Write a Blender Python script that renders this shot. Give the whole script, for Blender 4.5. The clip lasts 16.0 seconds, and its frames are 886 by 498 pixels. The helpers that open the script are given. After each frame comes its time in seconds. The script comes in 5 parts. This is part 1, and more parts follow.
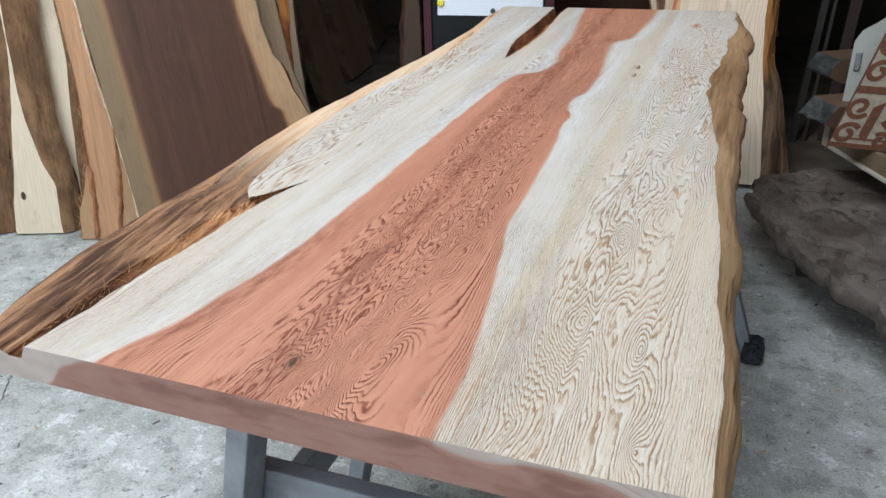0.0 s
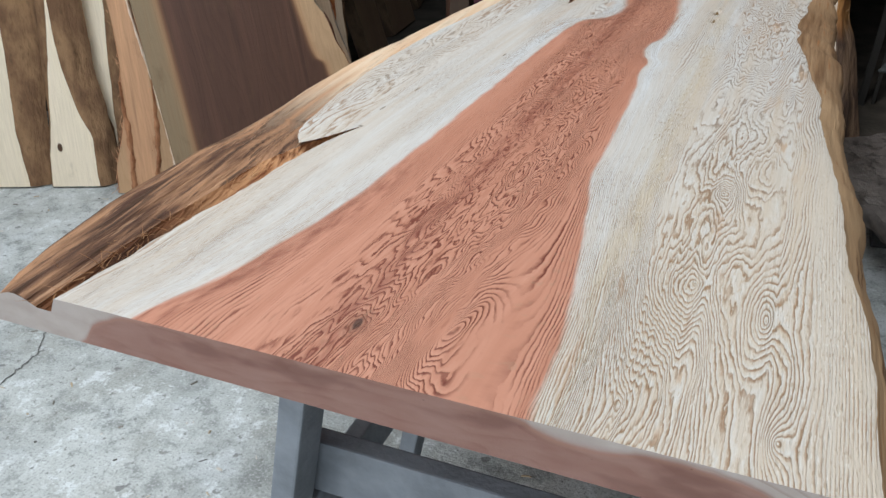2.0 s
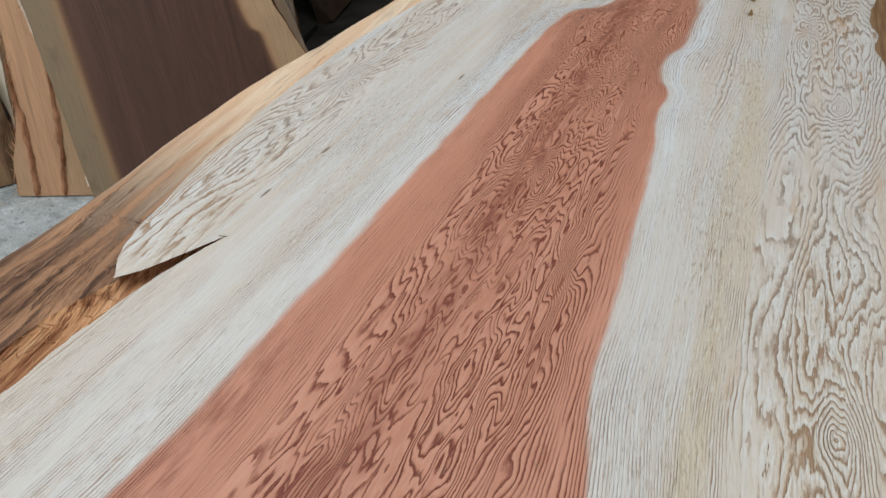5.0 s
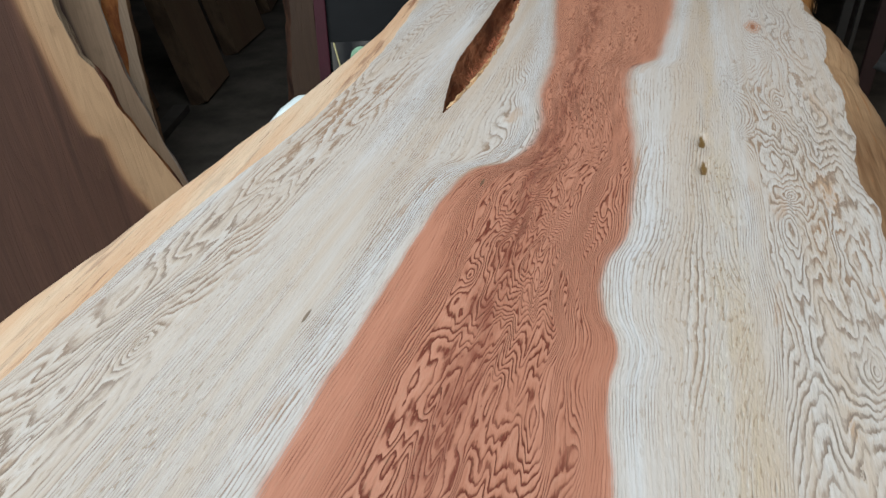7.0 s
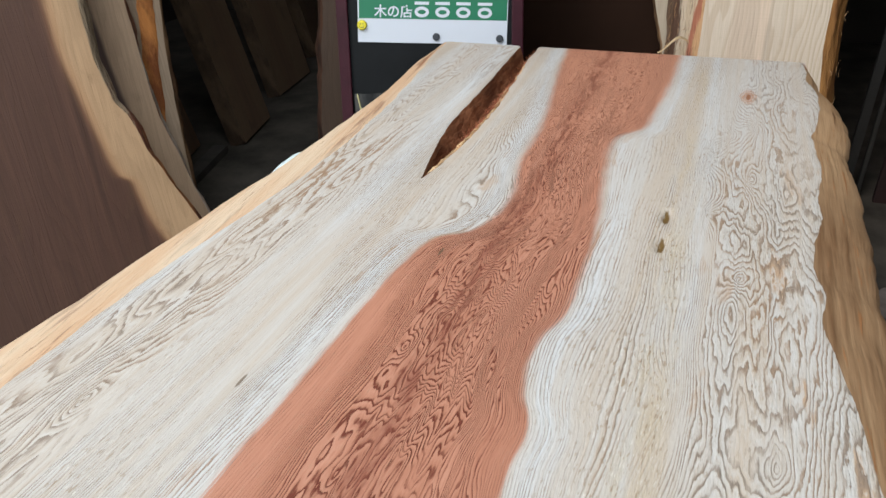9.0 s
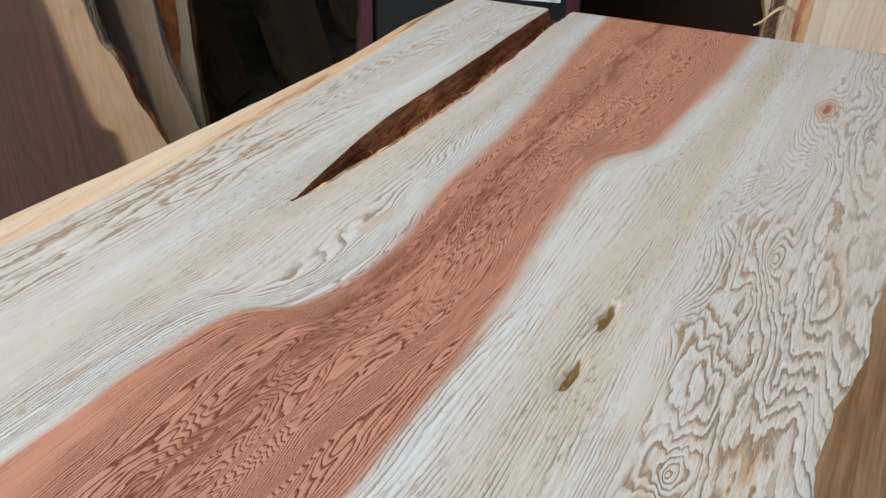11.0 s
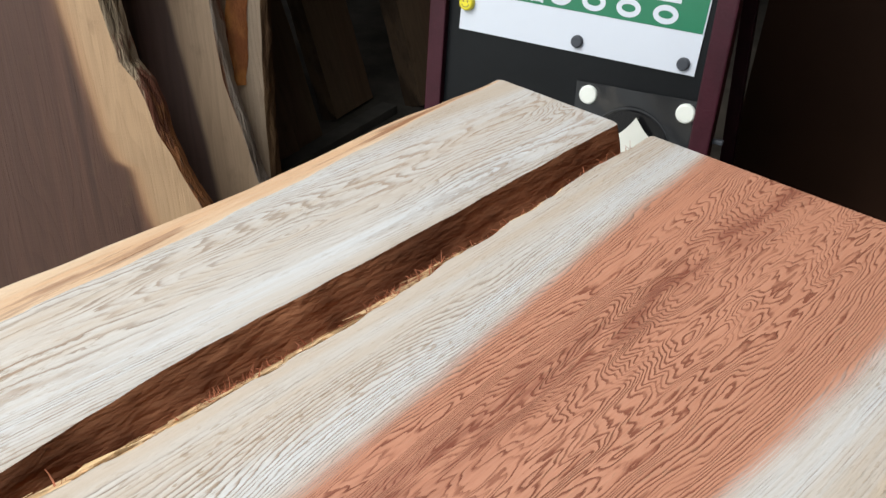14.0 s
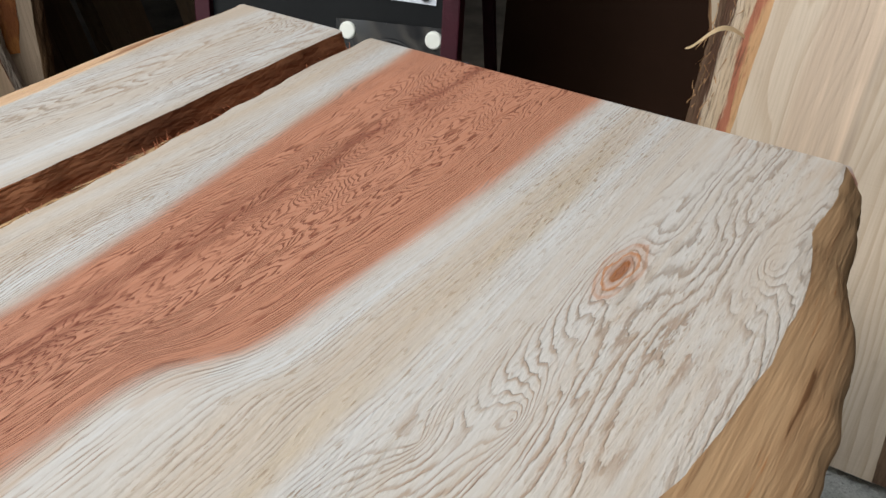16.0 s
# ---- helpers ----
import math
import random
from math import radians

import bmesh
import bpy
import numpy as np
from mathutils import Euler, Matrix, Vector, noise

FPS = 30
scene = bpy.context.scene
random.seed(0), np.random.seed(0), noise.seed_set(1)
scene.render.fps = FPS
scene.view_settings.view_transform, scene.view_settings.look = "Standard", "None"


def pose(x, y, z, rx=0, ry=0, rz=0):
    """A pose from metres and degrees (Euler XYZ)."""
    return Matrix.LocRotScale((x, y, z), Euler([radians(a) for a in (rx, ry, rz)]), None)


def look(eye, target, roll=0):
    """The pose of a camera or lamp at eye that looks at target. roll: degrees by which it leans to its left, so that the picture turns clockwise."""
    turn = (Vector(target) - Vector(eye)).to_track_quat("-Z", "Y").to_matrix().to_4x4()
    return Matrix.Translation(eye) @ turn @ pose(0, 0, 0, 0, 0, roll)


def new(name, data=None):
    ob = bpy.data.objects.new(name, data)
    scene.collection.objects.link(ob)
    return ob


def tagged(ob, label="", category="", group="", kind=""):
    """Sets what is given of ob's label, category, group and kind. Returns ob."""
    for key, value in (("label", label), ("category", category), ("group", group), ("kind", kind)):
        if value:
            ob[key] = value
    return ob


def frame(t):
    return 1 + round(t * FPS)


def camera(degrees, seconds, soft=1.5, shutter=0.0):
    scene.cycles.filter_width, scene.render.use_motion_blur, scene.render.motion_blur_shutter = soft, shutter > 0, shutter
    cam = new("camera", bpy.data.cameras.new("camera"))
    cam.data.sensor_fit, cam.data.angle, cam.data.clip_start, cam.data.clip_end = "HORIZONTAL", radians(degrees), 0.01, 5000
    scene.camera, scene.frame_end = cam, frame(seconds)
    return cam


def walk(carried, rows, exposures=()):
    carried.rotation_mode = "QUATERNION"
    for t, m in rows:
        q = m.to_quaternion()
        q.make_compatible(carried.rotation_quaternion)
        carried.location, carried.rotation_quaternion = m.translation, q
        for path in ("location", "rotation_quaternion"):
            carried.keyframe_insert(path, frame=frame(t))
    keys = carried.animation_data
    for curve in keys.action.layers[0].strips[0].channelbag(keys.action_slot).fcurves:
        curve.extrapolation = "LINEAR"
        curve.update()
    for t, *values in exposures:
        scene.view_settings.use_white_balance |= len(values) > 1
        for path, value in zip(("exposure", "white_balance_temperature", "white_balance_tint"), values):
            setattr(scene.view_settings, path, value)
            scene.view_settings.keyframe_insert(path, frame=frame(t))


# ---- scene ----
cam = camera(58.5, 16.0)
PATH = [
    (0, (0.723, -0.513, 1.22), (0.035, 1.147, 0.341), -2.5),
    (0.5, (0.723, -0.519, 1.204), (0.03, 1.124, 0.298), -2.2),
    (1, (0.723, -0.532, 1.204), (0.014, 1.102, 0.295), -1.7),
    (1.5, (0.7, -0.515, 1.184), (-0.038, 1.096, 0.255), -2.0),
    (2, (0.635, -0.442, 1.154), (-0.113, 1.15, 0.202), -2.5),
    (2.5, (0.585, -0.38, 1.132), (-0.143, 1.205, 0.153), -2.7),
    (3, (0.551, -0.343, 1.119), (-0.157, 1.215, 0.084), -3.0),
    (3.2, (0.533, -0.32, 1.115), (-0.168, 1.224, 0.054), -3.0),
    (5.3, (0.482, 0.119, 1.151), (-0.201, 1.64, 0.046), -2.8),
    (5.5, (0.459, 0.17, 1.138), (-0.196, 1.72, 0.055), -2.8),
    (6, (0.413, 0.312, 1.14), (-0.146, 1.893, 0.051), -2.5),
    (6.5, (0.386, 0.42, 1.148), (-0.134, 2.024, 0.073), -1.7),
    (7, (0.398, 0.471, 1.162), (-0.101, 2.11, 0.129), -2.1),
    (7.5, (0.398, 0.511, 1.185), (-0.052, 2.211, 0.231), -2.2),
    (8, (0.406, 0.54, 1.204), (-0.038, 2.279, 0.321), -2.2),
    (8.5, (0.428, 0.522, 1.197), (-0.07, 2.24, 0.303), -2.4),
    (8.7, (0.46, 0.487, 1.205), (-0.093, 2.176, 0.288), -2.2),
    (10.8, (0.626, 0.885, 1.159), (-0.274, 2.334, 0.115), -1.7),
    (11, (0.601, 0.946, 1.137), (-0.284, 2.392, 0.076), -1.2),
    (11.5, (0.574, 1.075, 1.092), (-0.306, 2.471, -0.037), -1.4),
    (12, (0.578, 1.253, 1.08), (-0.363, 2.569, -0.095), -2.1),
    (12.5, (0.546, 1.363, 1.082), (-0.466, 2.621, -0.098), -2.4),
    (13, (0.473, 1.444, 1.102), (-0.579, 2.696, -0.05), -2.5),
    (13.5, (0.461, 1.502, 1.112), (-0.674, 2.704, -0.014), -2.0),
    (14, (0.499, 1.57, 1.126), (-0.742, 2.673, 0.01), -1.4),
    (14.5, (0.542, 1.572, 1.148), (-0.705, 2.671, 0.037), -2.2),
    (15, (0.624, 1.502, 1.14), (-0.52, 2.694, 0.013), -2.8),
    (15.5, (0.69, 1.461, 1.141), (-0.315, 2.763, 0.002), -1.0),
    (16, (0.69, 1.53, 1.093), (-0.253, 2.872, -0.051), 0.2),
]
walk(cam, [(t, look(eye, target, roll)) for t, eye, target, roll in PATH],
     [(0, 0.0, 6350, 10), (2.0, -0.14, 6350, 10), (3.0, -0.28, 6350, 10), (5.5, -0.41, 6500, 10), (7.0, -0.27, 6550, 10), (8.5, -0.06, 6600, 11), (11.0, -0.19, 6550, 10), (12.0, -0.25, 6500, 10),
      (12.5, -0.22, 6450, 10), (13.0, -0.04, 6450, 10), (13.5, 0.08, 6600, 10), (14.0, 0.17, 6800, 11), (15.0, 0.06, 6900, 12), (15.5, 0.0, 6900, 12), (16.0, -0.06, 6900, 12)])

# ---- world, sun and daylight ----
world = bpy.data.worlds.new("world")
scene.world = world
world.use_nodes = True
wn = world.node_tree.nodes
wn.clear()
sky = wn.new("ShaderNodeTexSky")
sky.sky_type, sky.sun_disc = "NISHITA", False
sky.sun_elevation, sky.sun_rotation = radians(40), radians(200)
w_bg, w_out = wn.new("ShaderNodeBackground"), wn.new("ShaderNodeOutputWorld")
w_bg.inputs["Strength"].default_value = 0.12
world.node_tree.links.new(sky.outputs[0], w_bg.inputs["Color"])
world.node_tree.links.new(w_bg.outputs[0], w_out.inputs["Surface"])

sun = new("sun", bpy.data.lights.new("sun", "SUN"))
sun.data.energy, sun.data.angle, sun.data.color = 0.8, radians(15), (1.0, 0.96, 0.9)
sun.matrix_world = look((-2, -6, 6), (0, 0, 0))

# daylight through the wide open front of the shed
door_light = new("door_light", bpy.data.lights.new("door_light", "AREA"))
door_light.data.shape, door_light.data.size, door_light.data.size_y = "RECTANGLE", 5.4, 2.3
door_light.data.energy, door_light.data.color = 46.0, (0.88, 0.955, 1.0)
door_light.matrix_world = look((-0.4, -2.25, 1.5), (-0.4, 0.3, 0.0))
# daylight through the roof light
roof_light = new("roof_light", bpy.data.lights.new("roof_light", "AREA"))
roof_light.data.shape, roof_light.data.size, roof_light.data.size_y = "RECTANGLE", 2.7, 3.2
roof_light.data.energy, roof_light.data.color = 154.0, (0.86, 0.95, 1.0)
roof_light.matrix_world = look((-0.55, 0.15, 3.27), (-0.55, 0.1501, 0.0))


# ---- node helpers ----
class S:
    """A value in a node tree, with arithmetic."""

    def __init__(self, tree, socket):
        self.tree, self.socket = tree, socket

    def _math(self, op, *args):
        node = self.tree.nodes.new("ShaderNodeMath")
        node.operation = op
        for k, a in enumerate((self, *args)):
            if isinstance(a, S):
                self.tree.links.new(a.socket, node.inputs[k])
            else:
                node.inputs[k].default_value = a
        return S(self.tree, node.outputs[0])

    def __add__(self, o): return self._math("ADD", o)
    def __radd__(self, o): return self._math("ADD", o)
    def __sub__(self, o): return self._math("SUBTRACT", o)
    def __rsub__(self, o): return (self * -1.0) + o
    def __mul__(self, o): return self._math("MULTIPLY", o)
    def __rmul__(self, o): return self._math("MULTIPLY", o)
    def __truediv__(self, o): return self._math("DIVIDE", o)
    def fract(self): return self._math("FRACT")
    def absolute(self): return self._math("ABSOLUTE")
    def low(self, o): return self._math("MINIMUM", o)
    def high(self, o): return self._math("MAXIMUM", o)
    def cone(self): return (self * -1.0)._math("EXPONENT")
    def bell(self): return (self * self * -1.0)._math("EXPONENT")

    def step(self, a, b):
        """Smooth rise from 0 at a to 1 at b."""
        node = self.tree.nodes.new("ShaderNodeMapRange")
        node.interpolation_type = "SMOOTHSTEP"
        self.tree.links.new(self.socket, node.inputs["Value"])
        node.inputs["From Min"].default_value, node.inputs["From Max"].default_value = a, b
        return S(self.tree, node.outputs["Result"])

    def curve(self, points, span):
        """A smooth curve through (place, value); places run from 0 to span, values from 0 to 1."""
        node = self.tree.nodes.new("ShaderNodeFloatCurve")
        c = node.mapping.curves[0]
        pts = [(p / span, v) for p, v in points]
        c.points[0].location, c.points[1].location = pts[0], pts[-1]
        for p in pts[1:-1]:
            c.points.new(*p)
        node.mapping.update()
        self.tree.links.new((self / span).socket, node.inputs["Value"])
        return S(self.tree, node.outputs[0])


class Mat:
    """A principled material under construction."""

    def __init__(self, name, rough=0.6, metal=0.0, spec=0.5):
        self.mat = bpy.data.materials.new(name)
        self.mat.use_nodes = True
        self.tree = self.mat.node_tree
        self.bsdf = self.tree.nodes["Principled BSDF"]
        self.bsdf.inputs["Roughness"].default_value = rough
        self.bsdf.inputs["Metallic"].default_value = metal
        self.bsdf.inputs["Specular IOR Level"].default_value = spec
        coord = self.tree.nodes.new("ShaderNodeTexCoord")
        split = self.tree.nodes.new("ShaderNodeSeparateXYZ")
        self.tree.links.new(coord.outputs["Object"], split.inputs[0])
        self.x, self.y, self.z = (S(self.tree, o) for o in split.outputs)
        info = self.tree.nodes.new("ShaderNodeObjectInfo")
        self.chance = S(self.tree, info.outputs["Random"])

    def vec(self, x, y, z=0.0):
        node = self.tree.nodes.new("ShaderNodeCombineXYZ")
        for k, a in enumerate((x, y, z)):
            if isinstance(a, S):
                self.tree.links.new(a.socket, node.inputs[k])
            else:
                node.inputs[k].default_value = a
        return node.outputs[0]

    def noise(self, x, y, z=0.0, detail=2.0, rough=0.5, scale=1.0):
        """Fractal noise, about -0.5 to 0.5."""
        node = self.tree.nodes.new("ShaderNodeTexNoise")
        self.tree.links.new(self.vec(x, y, z), node.inputs["Vector"])
        node.inputs["Scale"].default_value, node.inputs["Detail"].default_value, node.inputs["Roughness"].default_value = scale, detail, rough
        return S(self.tree, node.outputs["Fac"]) - 0.5

    def gap(self, x, y, cx, cy, fx, fy):
        """The distance of (x, y) from (cx, cy), stretched by fx and fy."""
        node = self.tree.nodes.new("ShaderNodeVectorMath")
        node.operation = "DISTANCE"
        self.tree.links.new(self.vec(x * fx, y * fy), node.inputs[0])
        node.inputs[1].default_value = (cx * fx, cy * fy, 0)
        return S(self.tree, node.outputs["Value"])

    def mix(self, fac, a, b):
        node = self.tree.nodes.new("ShaderNodeMix")
        node.data_type = "RGBA"
        if isinstance(fac, S):
            self.tree.links.new(fac.socket, node.inputs[0])
        else:
            node.inputs[0].default_value = fac
        for k, c in ((6, a), (7, b)):
            if isinstance(c, tuple):
                node.inputs[k].default_value = (*c, 1)
            else:
                self.tree.links.new(c, node.inputs[k])
        return node.outputs[2]

    def color(self, c):
        if isinstance(c, tuple):
            self.bsdf.inputs["Base Color"].default_value = (*c, 1)
        else:
            self.tree.links.new(c, self.bsdf.inputs["Base Color"])
        return self

    def rough(self, r):
        self.tree.links.new(r.socket, self.bsdf.inputs["Roughness"])
        return self

    def bump(self, height, distance=0.002, strength=1.0):
        node = self.tree.nodes.new("ShaderNodeBump")
        self.tree.links.new(height.socket, node.inputs["Height"])
        node.inputs["Distance"].default_value, node.inputs["Strength"].default_value = distance, strength
        self.tree.links.new(node.outputs[0], self.bsdf.inputs["Normal"])
        return self


# ---- materials ----
HEART_LEFT = [(0, 0.100), (0.03, 0.106), (0.09, 0.130), (0.19, 0.150), (0.28, 0.163), (0.5, 0.166), (0.85, 0.165), (1.15, 0.167), (1.23, 0.170),
              (1.30, 0.185), (1.335, 0.222), (1.42, 0.240), (1.58, 0.217), (1.71, 0.212), (1.85, 0.195), (2.0, 0.172), (2.24, 0.144)]
HEART_RIGHT = [(0, 0.493), (0.08, 0.488), (0.17, 0.478), (0.27, 0.459), (0.39, 0.435), (0.46, 0.421), (0.57, 0.415), (0.69, 0.407), (0.84, 0.395), (0.95, 0.381),
               (1.0, 0.384), (1.05, 0.366), (1.13, 0.361), (1.18, 0.374), (1.28, 0.376), (1.40, 0.370), (1.5, 0.358), (1.66, 0.342), (1.71, 0.344), (1.745, 0.366), (1.77, 0.379), (1.84, 0.383), (1.95, 0.390), (2.24, 0.392)]
# centres of swirls in the figure
SWIRLS = [(0.307, 0.069), (0.387, 0.078), (0.578, 0.242), (0.579, 0.464), (0.496, 0.731), (0.629, 0.852), (0.579, 1.013), (0.664, 0.041), (0.645, 0.2), (0.551, 0.042),
          (0.370, 0.593), (0.297, 0.751), (0.368, 0.872), (-0.007, 0.908), (0.498, 1.46), (0.539, 1.307), (0.492, 1.649), (0.545, 1.593), (0.542, 1.81), (0.304, 1.226),
          (0.339, 1.232), (0.482, 1.077), (0.239, 1.076), (0.301, 2.05), (-0.025, 1.861), (0.619, 2.049), (0.531, 1.979), (0.507, 1.767)]
FLECKS = [(0.049, 0.731), (0.039, 0.624), (0.205, 1.27), (0.115, 0.98)]
PITS = [(0.448, 1.444), (0.450, 1.366)]


def board_top():
    """Brushed softwood: cream sapwood round a salmon heart, wildly figured rings standing in relief."""
    m = Mat("brushed_cedar", rough=0.60, spec=0.32)
    x0, y = m.x, m.y
    left, right = y.curve(HEART_LEFT, 2.24), y.curve(HEART_RIGHT, 2.24)
    within = (x0 - left).low(right - x0)
    core = within.step(-0.030, 0.020)
    # the grain runs with the borders of the heart
    u = x0 - ((x0 - left) / 0.09).bell() * (left - 0.17) * 0.8 - ((x0 - right) / 0.07).bell() * (right - 0.40) * 0.8
    u = u + m.noise(x0 * 5.0, y * 1.3, 3.0, 2.0) * 0.022
    # bands of wild figure along the board, straight grain between them
    figure = ((x0 + 0.030) / 0.052).bell() * y.step(0.38, 0.62) * 0.9 + ((x0 - 0.305 + y * 0.014) / 0.080).bell() + ((x0 - 0.590 + y * 0.016) / 0.072).bell() * (1.0 - y.step(1.5, 1.85) * 0.5)
    figure = figure + ((x0 - left + 0.030) / 0.022).bell() * y.step(0.25, 0.6) * 0.45 + ((x0 - 0.675 + y * 0.02) / 0.020).bell() * 0.3
    figure = figure + ((x0 - 0.385 + y * 0.05) / 0.035).bell() * (1.0 - y.step(0.5, 0.8)) * 0.7 + ((x0 - 0.52) / 0.045).bell() * (1.0 - y.step(0.3, 0.7)) * 0.4
    figure = (figure + m.noise(x0 * 15.0, y * 1.0, 6.0, 2.0) * 1.0 + core * y.step(1.1, 1.4) * 0.25).high(0.07).low(1.05)
    # growth rings as level lines: even slopes fluted by long lobes, ripples and torn fibres
    rings = u * 350.0 - (u.high(-0.08).low(0.03) + u.high(0.23).low(0.335) + u.high(0.51).low(0.65)) * 270.0
    broad = (m.noise(u * 4.2, y * 2.1, 8.0, 1.0) * 70.0 + m.noise(u * 18.0, y * 3.5, 14.0, 1.0) * 23.0) * (0.76 - core * 0.14)
    tight = m.noise(u * 50.0, y * 9.5, 31.0, 1.0) * (core * 3.0 + 4.2) + m.noise(u * 85.0, y * 17.0, 45.0, 1.0) * (core * 2.6 + 0.8)
    lane = m.noise(x0 * 20.0, y * 1.2, 37.0, 2.0)
    ripple = m.noise(u * 125.0, y * 12.0, 16.0, 1.0) * (lane * 6.0 + 1.7 + core * 0.6).high(0.3)
    dense = (m.noise(x0 * 7.0, y * 2.2, 51.0, 1.0) * 1.8 + 0.72 + core * 0.55 + y.step(0.1, 0.6) * 0.15).high(0.35).low(1.45)
    rings = rings + (broad + tight + ripple) * figure * dense + m.noise(u * 210.0, y * 46.0, 7.0, 3.0, 0.6) * (figure * 0.7 + 0.6) + m.noise(u * 34.0, y * 1.6, 47.0, 2.0) * 5.0
    for k, (cx, cy) in enumerate(SWIRLS):
        rings = rings + m.gap(x0, y, cx, cy, 52.0 + 9.0 * (k % 3), 15.0 + 3.5 * (k % 4)).cone() * (8.0 if k % 3 else -8.0)
    s = rings.fract()
    late = s.step(0.50, 0.82) * (1.0 - s.step(0.90, 0.97))
    pale = s.step(0.0, 0.08) * (1.0 - s.step(0.15, 0.45))
    # how strongly the rings show, broken into dashes
    wild = figure.step(0.15, 0.55)
    dash = m.noise(u * 90.0, y * 18.0, 11.0, 3.0, 0.6)
    zone = m.noise(x0 * 15.0, y * 3.0, 21.0, 3.0)
    streak = m.noise(u * 120.0, y * 2.2, 23.0, 3.0, 0.6)
    fibre = m.noise(u * 430.0, y * 10.0, 0.0, 2.0)
    plain_lane = (m.noise(x0 * 30.0, y * 0.8, 29.0, 2.0).step(-0.08, 0.10) * 0.60 + 0.40) * (1.0 - wild) + wild
    strong = (dash * 3.4 + zone * 3.0 + wild * 0.45 + core * wild * 0.15 + streak * 1.2 + 0.40).high(0.03).low(1.0) * plain_lane * (1.0 - y.step(1.4, 1.9) * (0.34 - core * 0.10))
    late_amount = late * strong
    # heart against sap, feathered where the rings cross the border
    soft = y.step(1.0, 1.7) * 0.8 + 0.55
    inside = within + m.noise(u * 60.0, y * 14.0, 2.0, 3.0) * 0.010 + streak * 0.012 - late * 0.004 * soft
    heart = (inside / soft).step(-0.007, 0.008)
    halo = ((inside + 0.018) / 0.016).bell() * (y.step(0.6, 1.1) * 0.75 + 0.25)
    stripe = m.noise(x0 * 24.0, y * 0.7, 5.0, 4.0, 0.65)
    yellow = ((x0 - 0.475 + (y - 1.0) * 0.03) / 0.022).bell() * (m.noise(u * 60.0, y * 7.0, 9.0, 4.0, 0.65) * 3.0 + 0.50 - y.step(1.1, 1.7) * 0.35).high(0.0).low(1.0)
    sap = m.mix((stripe + streak * 0.5).step(-0.20, 0.22), (0.500, 0.412, 0.330), (0.535, 0.500, 0.462))
    # white lanes beside the bark pocket and the heart
    white = (((x0 - 0.036 + (y - 1.7) * 0.05) / 0.018).bell() * y.step(1.1, 1.5) * 1.1 + ((x0 + 0.085) / 0.016).bell() * y.step(0.7, 1.2) * 0.7 + ((x0 - 0.53 + y * 0.03) / 0.014).bell() * y.step(0.7, 1.3) * 0.7 + halo * 0.9 + x0.step(0.43, 0.50) * y.step(1.45, 1.85) * 0.25).low(1.0)
    sap = m.mix(white * (streak * 1.4 + zone * 0.8 + 0.68).high(0.0).low(0.95), sap, (0.590, 0.605, 0.615))
    warm = x0.step(0.46, 0.56) * (1.0 - y.step(0.35, 1.1)) * 0.55
    sap = m.mix(warm, sap, (0.55, 0.432, 0.312))
    sap = m.mix(yellow * 0.65, sap, (0.49, 0.375, 0.225))
    sap = m.mix(fibre.step(-0.15, 0.3) * 0.35, sap, (0.41, 0.335, 0.262))
    sap = m.mix(streak.step(0.10, 0.24) * 0.30, sap, (0.40, 0.31, 0.22))
    # broad tan tongues where the saw runs along one ring
    tongue = m.noise(u * 34.0, y * 6.5, 17.0, 3.0, 0.55).step(0.10, 0.15) * wild * (lane * 3.0 + 0.55).high(0.0).low(0.9) * (x0.step(0.05, 0.2) * 0.65 + 0.35) * (1.0 - y.step(1.4, 1.8) * 0.5)
    sap = m.mix(tongue, sap, (0.44, 0.285, 0.175))
    sap = m.mix(pale * strong * 0.5, sap, (0.60, 0.575, 0.54))
    sap_late = m.mix(m.noise(x0 * 12.0, y * 3.0, 4.0).step(-0.15, 0.2), (0.255, 0.195, 0.150), (0.31, 0.185, 0.105))
    sap_late = m.mix((1.0 - y.step(0.25, 0.9)) * 0.75, sap_late, (0.30, 0.165, 0.080))
    sap = m.mix(late_amount * 0.95, sap, sap_late)
    red = m.mix((stripe + streak * 0.4).step(-0.25, 0.25), (0.405, 0.165, 0.098), (0.500, 0.228, 0.145))
    red = m.mix(y.step(1.4, 2.0) * 0.6, red, (0.535, 0.245, 0.150))
    red = m.mix(fibre.step(-0.15, 0.3) * 0.4, red, (0.37, 0.145, 0.085))
    red = m.mix(pale * strong * 0.4, red, (0.53, 0.265, 0.175))
    red = m.mix(late_amount, red, (0.148, 0.032, 0.016))
    fleck = m.noise(u * 130.0, y * 17.0, 15.0, 3.0, 0.6).step(0.13, 0.20) * (zone * 1.5 + wild * 0.5 + 0.2).high(0.0).low(1.0)
    red = m.mix(fleck * 0.8, red, (0.20, 0.050, 0.026))
    vein = ((x0 - 0.290 + y * 0.020 + m.noise(x0 * 3.0, y * 3.0, 19.0) * 0.03) / 0.016).bell() + ((x0 - left - 0.018) / 0.014).bell() * (1.0 - y.step(0.35, 0.5))
    red = m.mix(vein * (dash * 5.0 + 0.5).high(0.0).low(1.0) * 0.7, red, (0.20, 0.055, 0.032))
    sap = m.mix(fleck * 0.30, sap, (0.33, 0.22, 0.13))
    wood = m.mix(heart, sap, red)
